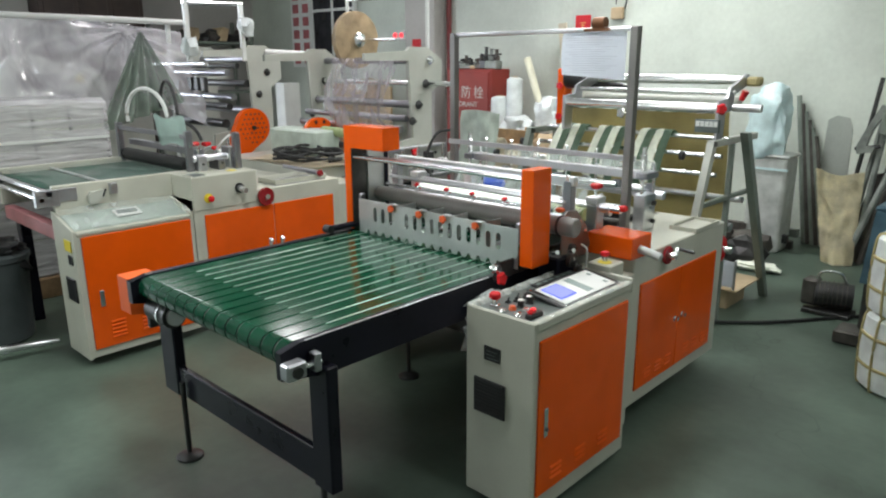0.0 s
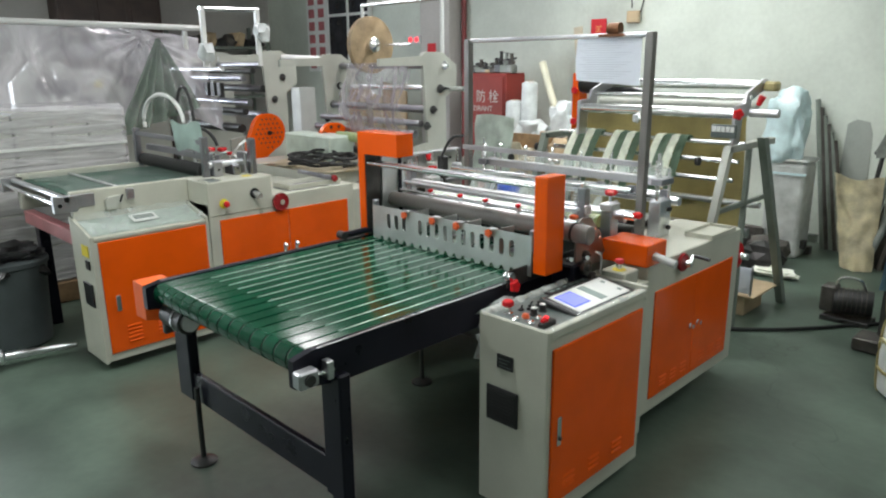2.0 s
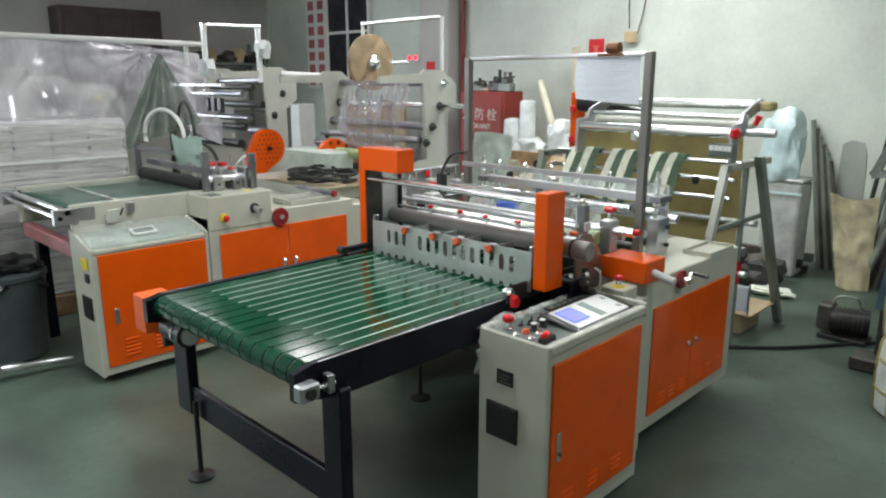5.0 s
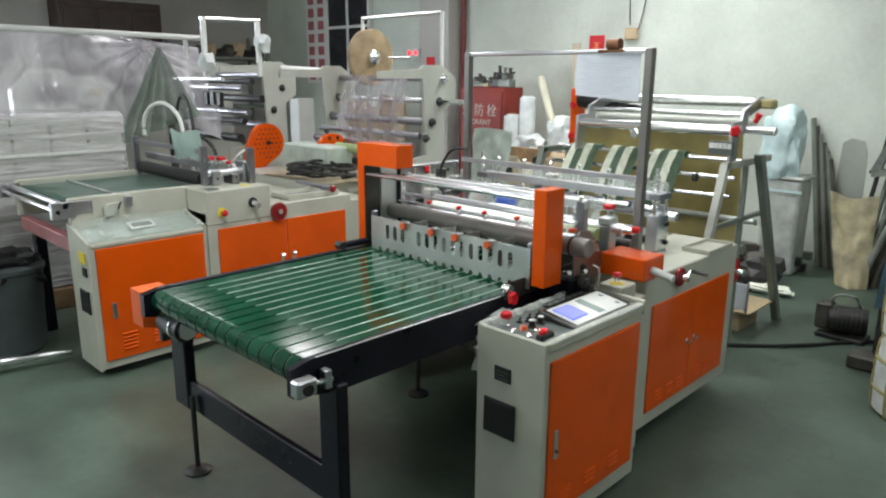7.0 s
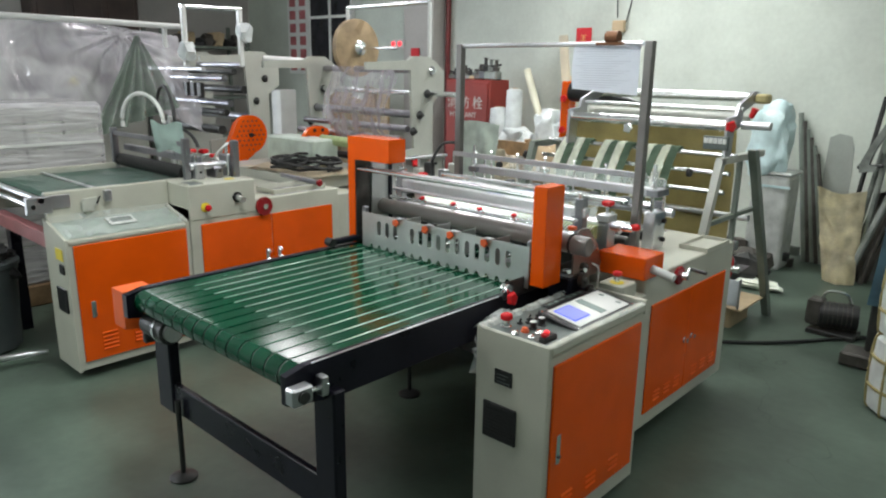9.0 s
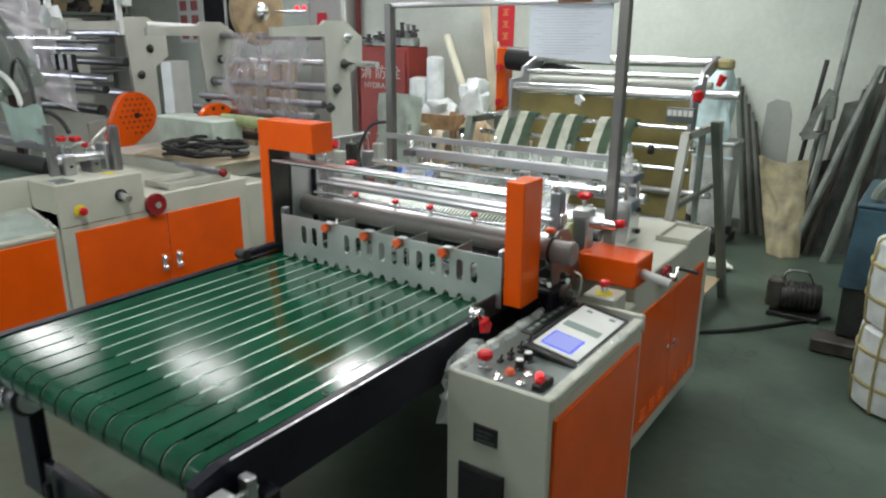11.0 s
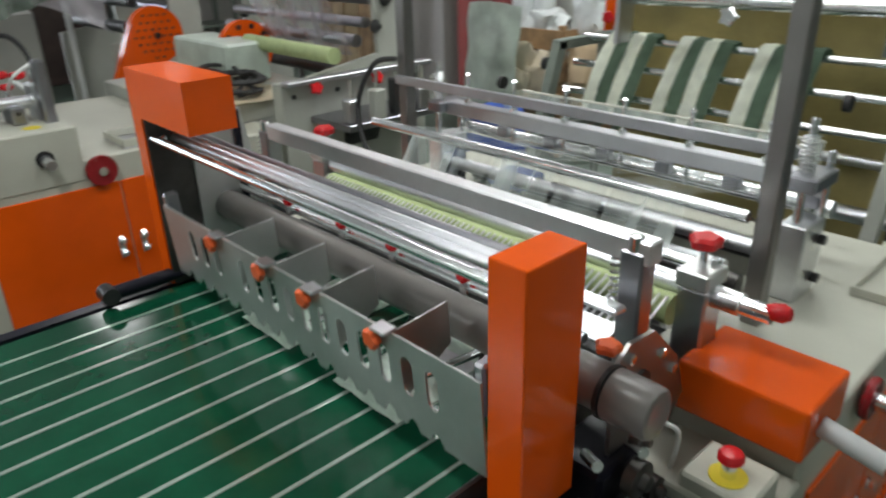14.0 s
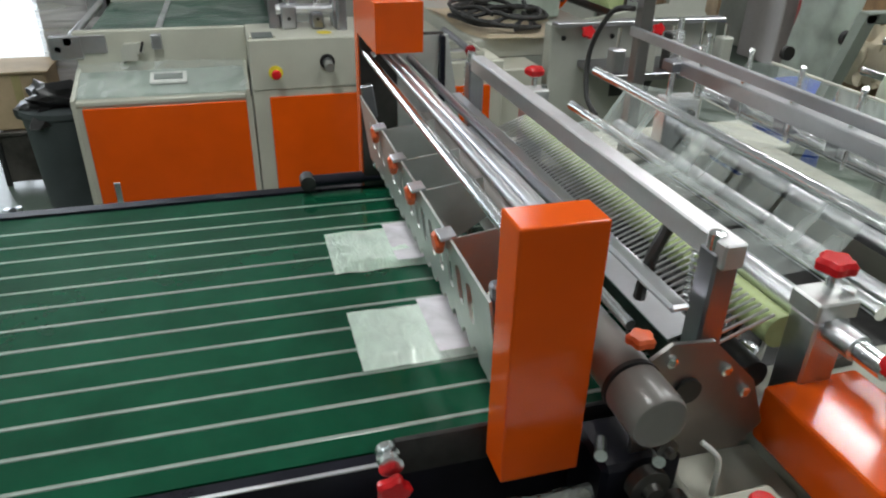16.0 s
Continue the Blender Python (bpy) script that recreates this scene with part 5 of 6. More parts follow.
st = thing("container_stand", (-8.1, 5.6, 0), "dark rusty steel floor stand", "stand")
part("top", box(-8.4, -7.8, 5.3, 5.9, 0.62, 0.7), RUSTY, st)
for x in (-8.37, -7.87):
    for y in (5.33, 5.83):
        part("leg", box(x, x + 0.05, y, y + 0.05, 0, 0.62), RUSTY, st)

cov = thing("covered_machine", (-7.0, 2.3, 0), "machine under a draped clear dust cover", "machine")
part("body", box(-7.4, -6.7, 1.5, 3.1, 0.05, 1.15, 0.02), CREAM_FAR, cov)
def ring(y, z, rad, n=16):
    return [(y + rad * math.cos(2 * math.pi * k / n), z + rad * math.sin(2 * math.pi * k / n)) for k in range(n)]


part("upper_body", prism([(1.82, 1.15), (2.72, 1.15), (2.72, 1.46), (2.6, 1.58), (2.3, 1.6), (2.2, 1.66), (1.98, 1.66), (1.9, 1.56), (1.82, 1.5)], "x", -6.80, -6.75, holes=[ring(2.08, 1.54, 0.085), ring(2.38, 1.27, 0.1), ring(2.0, 1.27, 0.06)]), CREAM_FAR, cov, "cream machine plate with round openings")
part("inner_body", box(-7.2, -6.9, 1.9, 2.65, 1.15, 1.5, 0.02), DARK_METAL, cov)
part("warning_sticker", prism([(2.46, 1.44), (2.54, 1.44), (2.50, 1.51)], "x", -6.75, -6.747), YELLOW, cov, "yellow triangle sticker")
part("spout", rod((-6.72, 2.0, 1.45), (-6.72, 2.3, 1.45), 0.06), DARK_METAL, cov, "", True)
part("top_rail", rod((-6.75, 1.4, 1.98), (-6.55, 3.4, 1.95), 0.025), WHITE_PLASTIC, cov, "", True)
for y in (1.5, 3.3):
    part("rail_post", rod((-6.7, y, 0.0), (-6.65, y, 1.97), 0.022), WHITE_PLASTIC, cov, "", True)


def drape(u, v):
    y = 1.1 + 2.35 * u
    peak = 1.97 - 0.22 * abs(u - 0.45) ** 1.3
    gather = 0.10 * math.sin(22 * u + 4 * v) * v + 0.06 * noise.noise(Vector((u * 7, v * 4, 3)))
    dy, dz = y - 2.84, peak - 0.95 * v - 1.84
    far = math.hypot(dy, dz)
    gather += 0.09 * math.sin(13 * math.atan2(dz, dy)) * math.exp(-1.6 * far) * min(1, 4 * far) + 0.16 * math.exp(-7 * far)
    return (-6.72 + 0.42 * v ** 0.8 + gather * 0.6, y + 0.05 * noise.noise(Vector((u * 5, v * 5, 9))), peak - (0.95 + 0.25 * math.sin(6 * u)) * v + 0.04 * gather)


part("dust_cover", sheet(drape, 110, 50), COVER, cov, "creased translucent plastic cover", True)
part("dust_cover_top", sheet(lambda u, v: (-6.72 - 0.75 * v, 1.1 + 2.35 * u, 1.97 - 0.22 * abs(u - 0.45) ** 1.3 - 0.25 * v * v + 0.03 * noise.noise(Vector((u * 6, v * 4, 3)))), 30, 8), COVER, cov, "", True)
part("dark_green_film", sheet(lambda u, v: (-6.22 + 0.06 * v + 0.045 * math.sin(34 * u + 2 * v) * (0.15 + v) + 0.02 * noise.noise(Vector((u * 6, v * 5, 3))), 2.84 + (0.03 + 0.8 * v) * (u - 0.6), 1.84 - (0.82 - 0.25 * u) * v), 70, 24), film("green_tinted_cover", (0.2, 0.26, 0.21), 0.78, 0.9, 5), cov, "gathered dark plastic sheet", True)

wb = thing("wrapped_crate", (-5.6, 1.5, 0), "white panels stretch-wrapped into a block", "crate")
for k in range(5):
    part("panel", box(-5.95, -5.35, 0.95 + 0.235 * k, 1.175 + 0.235 * k, 0.15, 1.32 - 0.006 * (k % 2), 0.01), CREAM_FAR, wb)
part("skid", box(-6.0, -5.32, 0.93, 2.14, 0.0, 0.15, 0.01), WOOD, wb)
part("stretch_film", box(-5.97, -5.325, 0.93, 2.145, 0.14, 1.36, 0.03), WRAP, wb)
part("cross_strap", box(-5.322, -5.318, 0.94, 2.13, 1.08, 1.10, 0), WHITE_PLASTIC, wb)

bn = thing("waste_bin", (-4.72, 1.12, 0), "dark grey plastic waste bin with a black liner", "bin")
part("tub", lathe([(0.15, 0), (0.175, 0.02), (0.195, 0.42), (0.205, 0.5), (0.195, 0.5), (0.17, 0.1)], (-4.72, 1.12, 0), n=28), BIN_GREY, bn, "", True)
part("rim", lathe([(0.205, 0.49), (0.214, 0.5), (0.214, 0.525), (0.195, 0.53)], (-4.72, 1.12, 0), n=28), BIN_GREY, bn, "", True)
part("liner", blob((-4.72, 1.12, 0.5), (0.33, 0.33, 0.2), 4, 0.7, 4), BLACK_PLASTIC, bn, "crumpled black bin liner", True)
sp = thing("steel_spindle", (-4.32, 1.1, 0), "turned steel spindle lying on the floor", "spindle")
part("shaft", lathe([(0.026, 0), (0.026, 0.1), (0.02, 0.11), (0.018, 0.26), (0.01, 0.36)], (-4.36, 0.95, 0.07), (0.06, 0.4, -0.02), 20), STEEL, sp, "", True)
part("collar", lathe([(0.03, 0), (0.07, 0.005), (0.07, 0.03), (0.04, 0.035), (0.045, 0.11), (0.03, 0.12)], (-4.38, 0.83, 0.07), (0.06, 0.4, 0), 24), STEEL, sp, "", True)
part("cross_pin", rod((-4.37, 0.90, 0.0), (-4.37, 0.90, 0.15), 0.014), STEEL, sp, "", True)
bx = thing("carton", (-5.2, 0.82, 0.3), "taped brown cardboard carton on a low stool", "box")
part("carton_body", box(-5.35, -5.05, 0.70, 0.98, 0.302, 0.60, 0.008), KRAFT, bx)
part("tape", box(-5.05, -5.046, 0.82, 0.86, 0.31, 0.59, 0), TAN_SHEET, bx)
part("flap", box(-5.37, -5.03, 0.67, 1.0, 0.60, 0.61, 0.002), KRAFT, bx)
stl = thing("low_stool", (-5.2, 0.84, 0), "low dark steel stool under a carton", "stool")
part("top", box(-5.38, -5.02, 0.66, 1.02, 0.28, 0.30, 0.004), RUSTY, stl)
part("side_panel", box(-5.045, -5.035, 0.695, 0.99, 0.02, 0.28, 0.002), RUSTY, stl)
for x in (-5.37, -5.05):
    for y in (0.67, 0.99):
        part("leg", box(x, x + 0.025, y, y + 0.025, 0, 0.28, 0.002), DARK_METAL, stl)

# ---- unwinder behind the cutter ----
un = thing("roll_unwinder", (-2.4, 4.4, 0), "grey A-frame unwinder with chrome rollers and cloth strips", "machine")
for x, paint in ((-1.72, CREAM_FAR), (-2.98, GREY_PAINT)):
    part("near_leg", prism([(3.60, 0.0), (3.65, 0.0), (4.03, 1.15), (3.98, 1.15)], "x", x - 0.02, x + 0.02), paint, un)
    part("far_leg", prism([(4.98, 0.0), (5.04, 0.0), (4.40, 1.18), (4.34, 1.18)], "x", x + 0.02, x + 0.065), GREY_PAINT, un)
    part("top_rail", box(x - 0.02, x + 0.02, 3.98, 4.64, 1.12, 1.16), paint, un)
    part("brace", box(x - 0.012, x + 0.012, 3.9, 4.75, 0.78, 0.81), GREY_PAINT, un)
    part("mid_post", box(x - 0.015, x + 0.015, 4.28, 4.31, 0.0, 1.12), GREY_PAINT, un)
for x in (-1.72, -2.74):
    part("bearing_plate", prism([(4.03, 1.16), (4.12, 1.16), (4.13, 1.3), (4.23, 1.32), (4.24, 1.40), (4.45, 1.46), (4.45, 1.51), (4.39, 1.515), (4.17, 1.44), (4.15, 1.385), (4.03, 1.375)], "x", x - 0.008, x + 0.008), ALU, un)
for x0, y, z, r, m, nm in ((-2.74, 4.07, 1.33, 0.03, CHROME, "chrome_roller"), (-2.74, 4.42, 1.48, 0.028, CHROME, "chrome_roller"), (-2.74, 4.2, 1.415, 0.014, CHROME, "guide_bar"), (-2.74, 4.3, 1.36, 0.026, CREAM_FAR, "scale_bar"), (-2.98, 4.18, 1.155, 0.014, CHROME, "guide_bar"), (-2.98, 4.11, 1.06, 0.014, CHROME, "guide_bar"), (-2.98, 4.05, 0.96, 0.014, CHROME, "guide_bar"), (-2.98, 4.35, 0.6, 0.03, STEEL, "guide_bar"), (-2.98, 4.5, 0.75, 0.02, STEEL, "guide_bar")):
    part(nm, rod((x0, y, z), (-1.70, y, z), r, n=20), m, un, "", True)
part("end_knob_block", box(-1.71, -1.635, 4.37, 4.46, 1.445, 1.50, 0.012), TAN_SHEET, un)
part("shaft_end", rod((-1.70, 4.2, 1.332), (-1.54, 4.2, 1.332), 0.024), STEEL, un, "", True)
star_knob("red_hand_knob", (-1.69, 3.99, 1.335), (1, -0.6, 0), 0.03, RED_PLASTIC, un)
star_knob("red_hand_knob", (-2.3, 4.02, 1.285), (0, -1, 0), 0.03, CHROME, un)
part("red_lever", rod((-1.62, 4.1, 1.38), (-1.60, 4.1, 1.43), 0.013, r2=0.02), RED_PLASTIC, un, "", True)
part("motor", rod((-3.02, 4.5, 1.475), (-2.80, 4.5, 1.455), 0.072), BLACK_PLASTIC, un, "black drive motor", True)
part("motor_nose", rod((-2.80, 4.5, 1.445), (-2.48, 4.5, 1.40), 0.055, r2=0.02), BLACK_PLASTIC, un, "", True)
part("orange_column", box(-3.12, -3.05, 4.5, 4.6, 1.12, 1.54, 0.008), ORANGE, un, "orange guard column")
for z in (1.2, 1.42):
    star_knob("red_hand_knob", (-3.08, 4.48, z), (0.5, -1, 0), 0.025, RED_PLASTIC, un)
part("tan_sheet", sheet(lambda u, v: (-3.0 + 1.18 * u, 4.46 + 0.04 * math.sin(3 * v), 1.3 - 0.95 * v), 6, 14, 0.004), TAN_SHEET, un, "tan plastic web hanging behind", True)
part("label_plate", box(-1.83, -1.69, 4.00, 4.02, 1.2, 1.275, 0.003), PANEL_DARK, un, "dark switch plate with white keys")
for k in range(5):
    part("label_mark", box(-1.822 + 0.026 * k, -1.802 + 0.026 * k, 3.992, 4.0, 1.235, 1.265, 0.001), WHITE_PLASTIC, un)
for k, x in enumerate((-2.30, -2.45, -2.6)):
    part("guide_collar", rod((x - 0.6 if k else -1.9, 4.0 - 0.1 * (k > 1), 1.06 - 0.08 * (k > 1)), (x - 0.58 if k else -1.88, 4.0 - 0.1 * (k > 1), 1.06 - 0.08 * (k > 1)), 0.026), RUBBER, un, "", True)


def strip(x0, x1, z_end):
    """A cloth strip bent over the guide bars."""
    path = [(4.23, 1.15), (4.205, 1.185), (4.165, 1.182), (4.11, 1.12), (4.04, 1.02), (4.0, 0.95), (3.985, z_end)]
    def fn(u, v):
        s = v * (len(path) - 1)
        i = min(int(s), len(path) - 2)
        t = s - i
        return (x0 + (x1 - x0) * u, path[i][0] * (1 - t) + path[i + 1][0] * t + 0.006 * math.sin(8 * v + 20 * x0), path[i][1] * (1 - t) + path[i + 1][1] * t + 0.016 * noise.noise(Vector((x0 * 9 + 2 * u, v * 6, 1))))
    return sheet(fn, 3, 30, 0.003)


for g, x in enumerate((-2.85, -2.55, -2.25)):
    cs = thing("cloth_strip", (x, 4.1, 1.1), "green and cream striped cloth strip draped over the bars", "cloth", "striped cloth strips")
    for k in range(4):
        part("stripe", strip(x + 0.054 * k, x + 0.054 * (k + 1), 0.88 - 0.02 * (k % 2)), (FABRIC_CREAM, FABRIC_GREEN)[k % 2], cs, "", True)
wt = part("red_wheel", lathe([(0.02, 0), (0.075, 0.006), (0.08, 0.02), (0.075, 0.034), (0.02, 0.03)], (-1.64, 4.0, 0.55), (1, 0, 0), 28), RED_PLASTIC, un, "dark red hand wheel", True)
part("winder_hub", rod((-1.72, 4.0, 0.55), (-1.55, 4.0, 0.55), 0.02), CHROME, wt, "", True)
for dx, z in ((-0.25, 0.35), (-0.6, 0.42)):
    part("core_shaft", rod((-1.75 + dx, 4.5, z), (-1.5 + dx, 4.2, z + 0.05), 0.03), DARK_METAL, un, "", True)

# ---- clutter along the north wall ----
hy = thing("hydrant_cabinet", (-5.55, 6.45, 0), "red fire hydrant cabinet with white lettering", "cabinet")
part("body", box(-5.88, -5.22, 6.28, 6.62, 0.0, 1.5, 0.01), HYDRANT_RED, hy)
part("door", box(-5.85, -5.25, 6.265, 6.28, 0.3, 1.46, 0.004), HYDRANT_RED, hy)


def lettering(text, at, size, parent, material, depth=0.002):
    """Painted letters as a mesh, upright and facing south."""
    cu = bpy.data.curves.new("letters", "FONT")
    cu.body, cu.size, cu.extrude = text, size, depth
    tmp = bpy.data.objects.new("letters", cu)
    scene.collection.objects.link(tmp)
    me = bpy.data.meshes.new_from_object(tmp.evaluated_get(bpy.context.evaluated_depsgraph_get()))
    bpy.data.objects.remove(tmp)
    me.transform(Matrix.Translation(Vector(at) - ORIGIN[parent.name]) @ Matrix.Rotation(radians(90), 4, "X"))
    me.materials.clear()
    me.materials.append(material)
    ob = new("lettering", me)
    ob.parent = parent
    ORIGIN[ob.name] = ORIGIN[parent.name]
    return ob


for k, sign in enumerate("消防栓"):
    lettering(sign, (-5.84 + 0.19 * k, 6.262, 1.19), 0.15, hy, PAINT_WHITE)
lettering("HYDRANT", (-5.80, 6.262, 1.08), 0.085, hy, PAINT_WHITE)
rnd = random.Random(4)
for k in range(9):
    x = -5.85 + 0.075 * k
    z = 1.5
    hgt = rnd.uniform(0.08, 0.24)
    t = thing("old_part", (x, 6.4, z), "greasy old machine part on the hydrant cabinet", "spare part", "spare parts on the cabinet")
    m = (RUSTY, DARK_METAL, GREY_PAINT, STEEL_GREY, KRAFT)[k % 5]
    part("base", box(x - 0.05, x + 0.05, 6.34, 6.46, z, z + hgt * 0.45, 0.012), m, t)
    part("stem", lathe([(0.035, 0), (0.04, 0.2 * hgt), (0.02, 0.25 * hgt), (0.018, 0.55 * hgt), (0.03, 0.6 * hgt)], (x + 0.01, 6.4, z + hgt * 0.45), n=12), (DARK_METAL, STEEL_GREY, RUSTY)[k % 3], t, "", True)
    part("arm", rod((x - 0.06, 6.38, z + hgt * 0.7), (x + 0.06, 6.42, z + hgt * (0.6 + 0.1 * (k % 3))), 0.012, n=8), (DARK_METAL, RUSTY)[k % 2], t)
structure("trim_pipe", rod((-6.43, 6.9, 0), (-6.43, 6.9, CEIL), 0.032), PIPE_RED, "red painted standpipe on the wall")
structure("trim_pillar", box(-7.05, -6.52, 6.72, 6.946, 0, CEIL, 0.01), WALL_GREY, "grey plastered pillar beside the pipe")
bnr = thing("paper_banner", (-4.48, 6.93, 1.9), "narrow red paper banner with gold writing", "banner")
part("paper", box(-4.575, -4.385, 6.935, 6.94, 1.51, 2.06, 0), BANNER, bnr)
for k in range(4):
    for a in ((-4.515, -4.445, 0.0, 0.008), (-4.505, -4.455, 0.026, 0.034), (-4.515, -4.445, 0.052, 0.06), (-4.484, -4.476, 0.008, 0.052)):
        part("glyph_bar", box(a[0], a[1], 6.931, 6.934, 1.58 + 0.115 * k + a[2], 1.58 + 0.115 * k + a[3], 0), GOLD, bnr)
for k, (x0, x1, z) in enumerate(((-4.64, -4.38, 1.97), (-4.54, -4.26, 1.55), (-4.85, -4.62, 1.15))):
    bd = prism([(x0, z), (x0 + 0.1, z + 0.01), (x1 + 0.1, 0.0), (x1, 0.0)], "y", 6.7 + 0.03 * k, 6.72 + 0.03 * k)
    solo("wooden_board", bd, (PALE_KRAFT, PALE_KRAFT, WOOD)[k], "rough wooden board leaning on the wall", "board", group="leaning boards")
solo("cream_tube", rod((-4.98, 6.62, 1.61), (-4.46, 6.38, 0.72), 0.04, n=24), mat("cream_pvc", (0.72, 0.7, 0.55), 0.4, var=0.05, bump=0.02), "cream plastic tube leaning against bags", "tube", smooth=True)
pal = thing("wooden_crate", (-4.6, 6.0, 0), "slatted wooden crate holding plastic bags", "crate")
for k in range(4):
    part("slat", box(-4.9, -4.33, 5.78, 5.8, 0.12 + 0.22 * k, 0.26 + 0.22 * k, 0.004), WOOD, pal)
    part("slat", box(-4.33, -4.31, 5.8, 6.3, 0.12 + 0.22 * k, 0.26 + 0.22 * k, 0.004), WOOD, pal)
for x in (-4.88, -4.38):
    part("post", box(x, x + 0.05, 5.8, 5.85, 0, 0.95, 0.004), WOOD, pal)
    part("post", box(x, x + 0.05, 6.25, 6.3, 0, 0.95, 0.004), WOOD, pal)
part("shelf", box(-4.9, -4.33, 5.8, 6.3, 0.80, 0.84, 0.004), WOOD, pal)
for k, (x, y, z0, z1, rr) in enumerate(((-5.02, 6.2, 0.84, 1.22, 0.10), (-4.84, 6.22, 0.84, 1.42, 0.085))):
    rl = thing("film_roll", (x, y, z0), "upright white roll of plastic film", "film roll", "film rolls on the crate")
    part("roll_body", lathe([(rr * 0.9, z0), (rr, z0 + 0.03), (rr * 1.04, (z0 + z1) / 2), (rr, z1 - 0.02), (rr * 0.5, z1)], (x, y, 0), n=24), WHITE_BAG, rl, "", True)
    part("roll_core", rod((x, y, z1), (x, y, z1 + 0.006), rr * 0.4), KRAFT, rl, "", True)
for k, (p, q) in enumerate((((-4.6, 5.98, 0.93), (0.36, 0.28, 0.22)), ((-4.27, 6.05, 1.03), (0.28, 0.26, 0.36)))):
    solo("plastic_bag", blob(p, q, k + 7, 0.45, 3), WHITE_BAG, "crumpled white plastic bag", "plastic bag", group="bags by the wall", smooth=True)
solo("crate_shelf_board", box(-5.15, -4.7, 6.05, 6.4, 0.80, 0.838, 0.004), WOOD, "plank shelf under the film rolls", "board")
solo("shelf_block", box(-5.12, -5.0, 6.15, 6.35, 0.0, 0.80, 0.006), WOOD, "rough wooden block under a plank", "block")
solo("brown_sack", blob((-4.62, 5.72, 0.58), (0.4, 0.2, 0.42), 3, 0.7, 4), PALE_KRAFT, "crumpled brown paper sack", "sack", smooth=True)
solo("brown_sack", blob((-4.15, 5.9, 0.6), (0.3, 0.3, 0.5), 6, 0.5, 3), KRAFT, "crumpled brown paper sack", "sack", smooth=True)
solo("plastic_sheet", sheet(lambda u, v: (-5.0 + 0.5 * u - 0.02 * v, 5.55 - 0.10 * v + 0.03 * noise.noise(Vector((u * 5, v * 5, 2))), 1.10 - 1.08 * v + 0.015 * math.sin(4 * u) * (1 - v)), 14, 24, 0.02), PALE_SHEET, "bundle of pale green plastic sheeting", "plastic sheet", smooth=True)
solo("dark_bucket", lathe([(0.11, 0), (0.14, 0.3), (0.13, 0.3), (0.1, 0.05)], (-4.45, 5.2, 0.0), n=24), BLACK_PLASTIC, "black plastic bucket on floor", "bucket", smooth=True)
solo("blue_barrel", lathe([(0.16, 0), (0.18, 0.05), (0.18, 0.55), (0.16, 0.6), (0.1, 0.62)], (-4.0, 4.75, 0.0), n=28), BLUE_PLASTIC, "blue plastic drum with lid", "drum", smooth=True)
solo("white_cover_bag", blob((-2.205, 6.3, 1.06), (0.34, 0.28, 0.6), 8, 0.28, 4, flat=False), BLUE_BAG, "white plastic bag pulled over a machine part", "plastic bag", smooth=True)
ws = thing("white_container", (-2.05, 6.35, 0), "tall white plastic container under a bag", "container")
part("tub", box(-2.30, -1.99, 6.2, 6.48, 0.0, 0.80, 0.03, segments=2), GREY_SHEET, ws)
part("lid", box(-2.31, -1.98, 6.19, 6.49, 0.80, 0.83, 0.01), GREY_SHEET, ws)
part("tie", box(-2.31, -1.98, 6.188, 6.192, 0.70, 0.72, 0), BLUE_BAG, ws)
solo("woven_sack", sheet(lambda u, v: (-1.86 + 0.37 * u + v * (0.21 - 0.14 * u), 6.5 - 0.30 * v - 0.05 * math.sin(3.14 * u) * (0.4 + v) + 0.035 * noise.noise(Vector((u * 5, v * 6, 3))), 0.69 - 0.685 * v + 0.02 * math.cos(6.28 * u) * (1 - v)), 26, 34, 0.03), SACK, "half-empty beige woven sack leaning on scrap", "sack", smooth=True)
for nm, a, b, rr, m in (("steel_bar", (-1.63, 6.5, 0), (-1.49, 6.62, 1.45), 0.017, DARK_METAL), ("steel_pipe", (-1.47, 6.42, 0), (-1.345, 6.6, 1.9), 0.022, STEEL_GREY), ("steel_bar", (-1.55, 6.45, 0), (-1.44, 6.6, 1.12), 0.02, STEEL_GREY), ("steel_pipe", (-1.50, 6.25, 0), (-1.12, 6.5, 1.42), 0.026, STEEL_GREY), ("steel_pipe", (-1.25, 6.2, 0), (-0.98, 6.5, 1.5), 0.03, GREY_PAINT), ("steel_bar", (-1.40, 6.3, 0), (-1.20, 6.55, 1.25), 0.018, RUSTY)):
    solo(nm, rod(a, b, rr, n=10), m, "long steel section leaning against the wall", "steel bar", group="leaning steel bars")
for x0, x1, top, y, m in ((-1.46, -1.28, 1.18, 6.72, STEEL_GREY), (-1.34, -1.08, 1.32, 6.76, GREY_PAINT), (-1.16, -0.86, 1.22, 6.70, STEEL_GREY), (-0.96, -0.6, 1.36, 6.76, GREY_PAINT), (-1.56, -1.36, 0.74, 6.60, RUSTY)):
    plate = bmesh.new()
    vs = [plate.verts.new(q) for q in ((x0, y - 0.25, 0), (x1, y - 0.25, 0), (x1 + 0.10, y, top), (x0 + 0.12, y, top - 0.05))]
    face = plate.faces.new(vs)
    bmesh.ops.solidify(plate, geom=[face], thickness=0.012)
    solo("steel_sheet", plate, m, "grey-green steel sheet leaning on the wall", "steel sheet", group="leaning steel sheets")
ck = thing("bar_clamp", (-1.45, 6.5, 0.9), "greasy cast clamp hung on leaning bars", "clamp")
part("jaw", prism([(-1.56, 0.86), (-1.45, 0.88), (-1.44, 0.92), (-1.50, 0.93), (-1.47, 1.05), (-1.39, 1.22), (-1.43, 1.25), (-1.51, 1.08), (-1.57, 0.92)], "y", 6.44, 6.5), STEEL_GREY, ck)
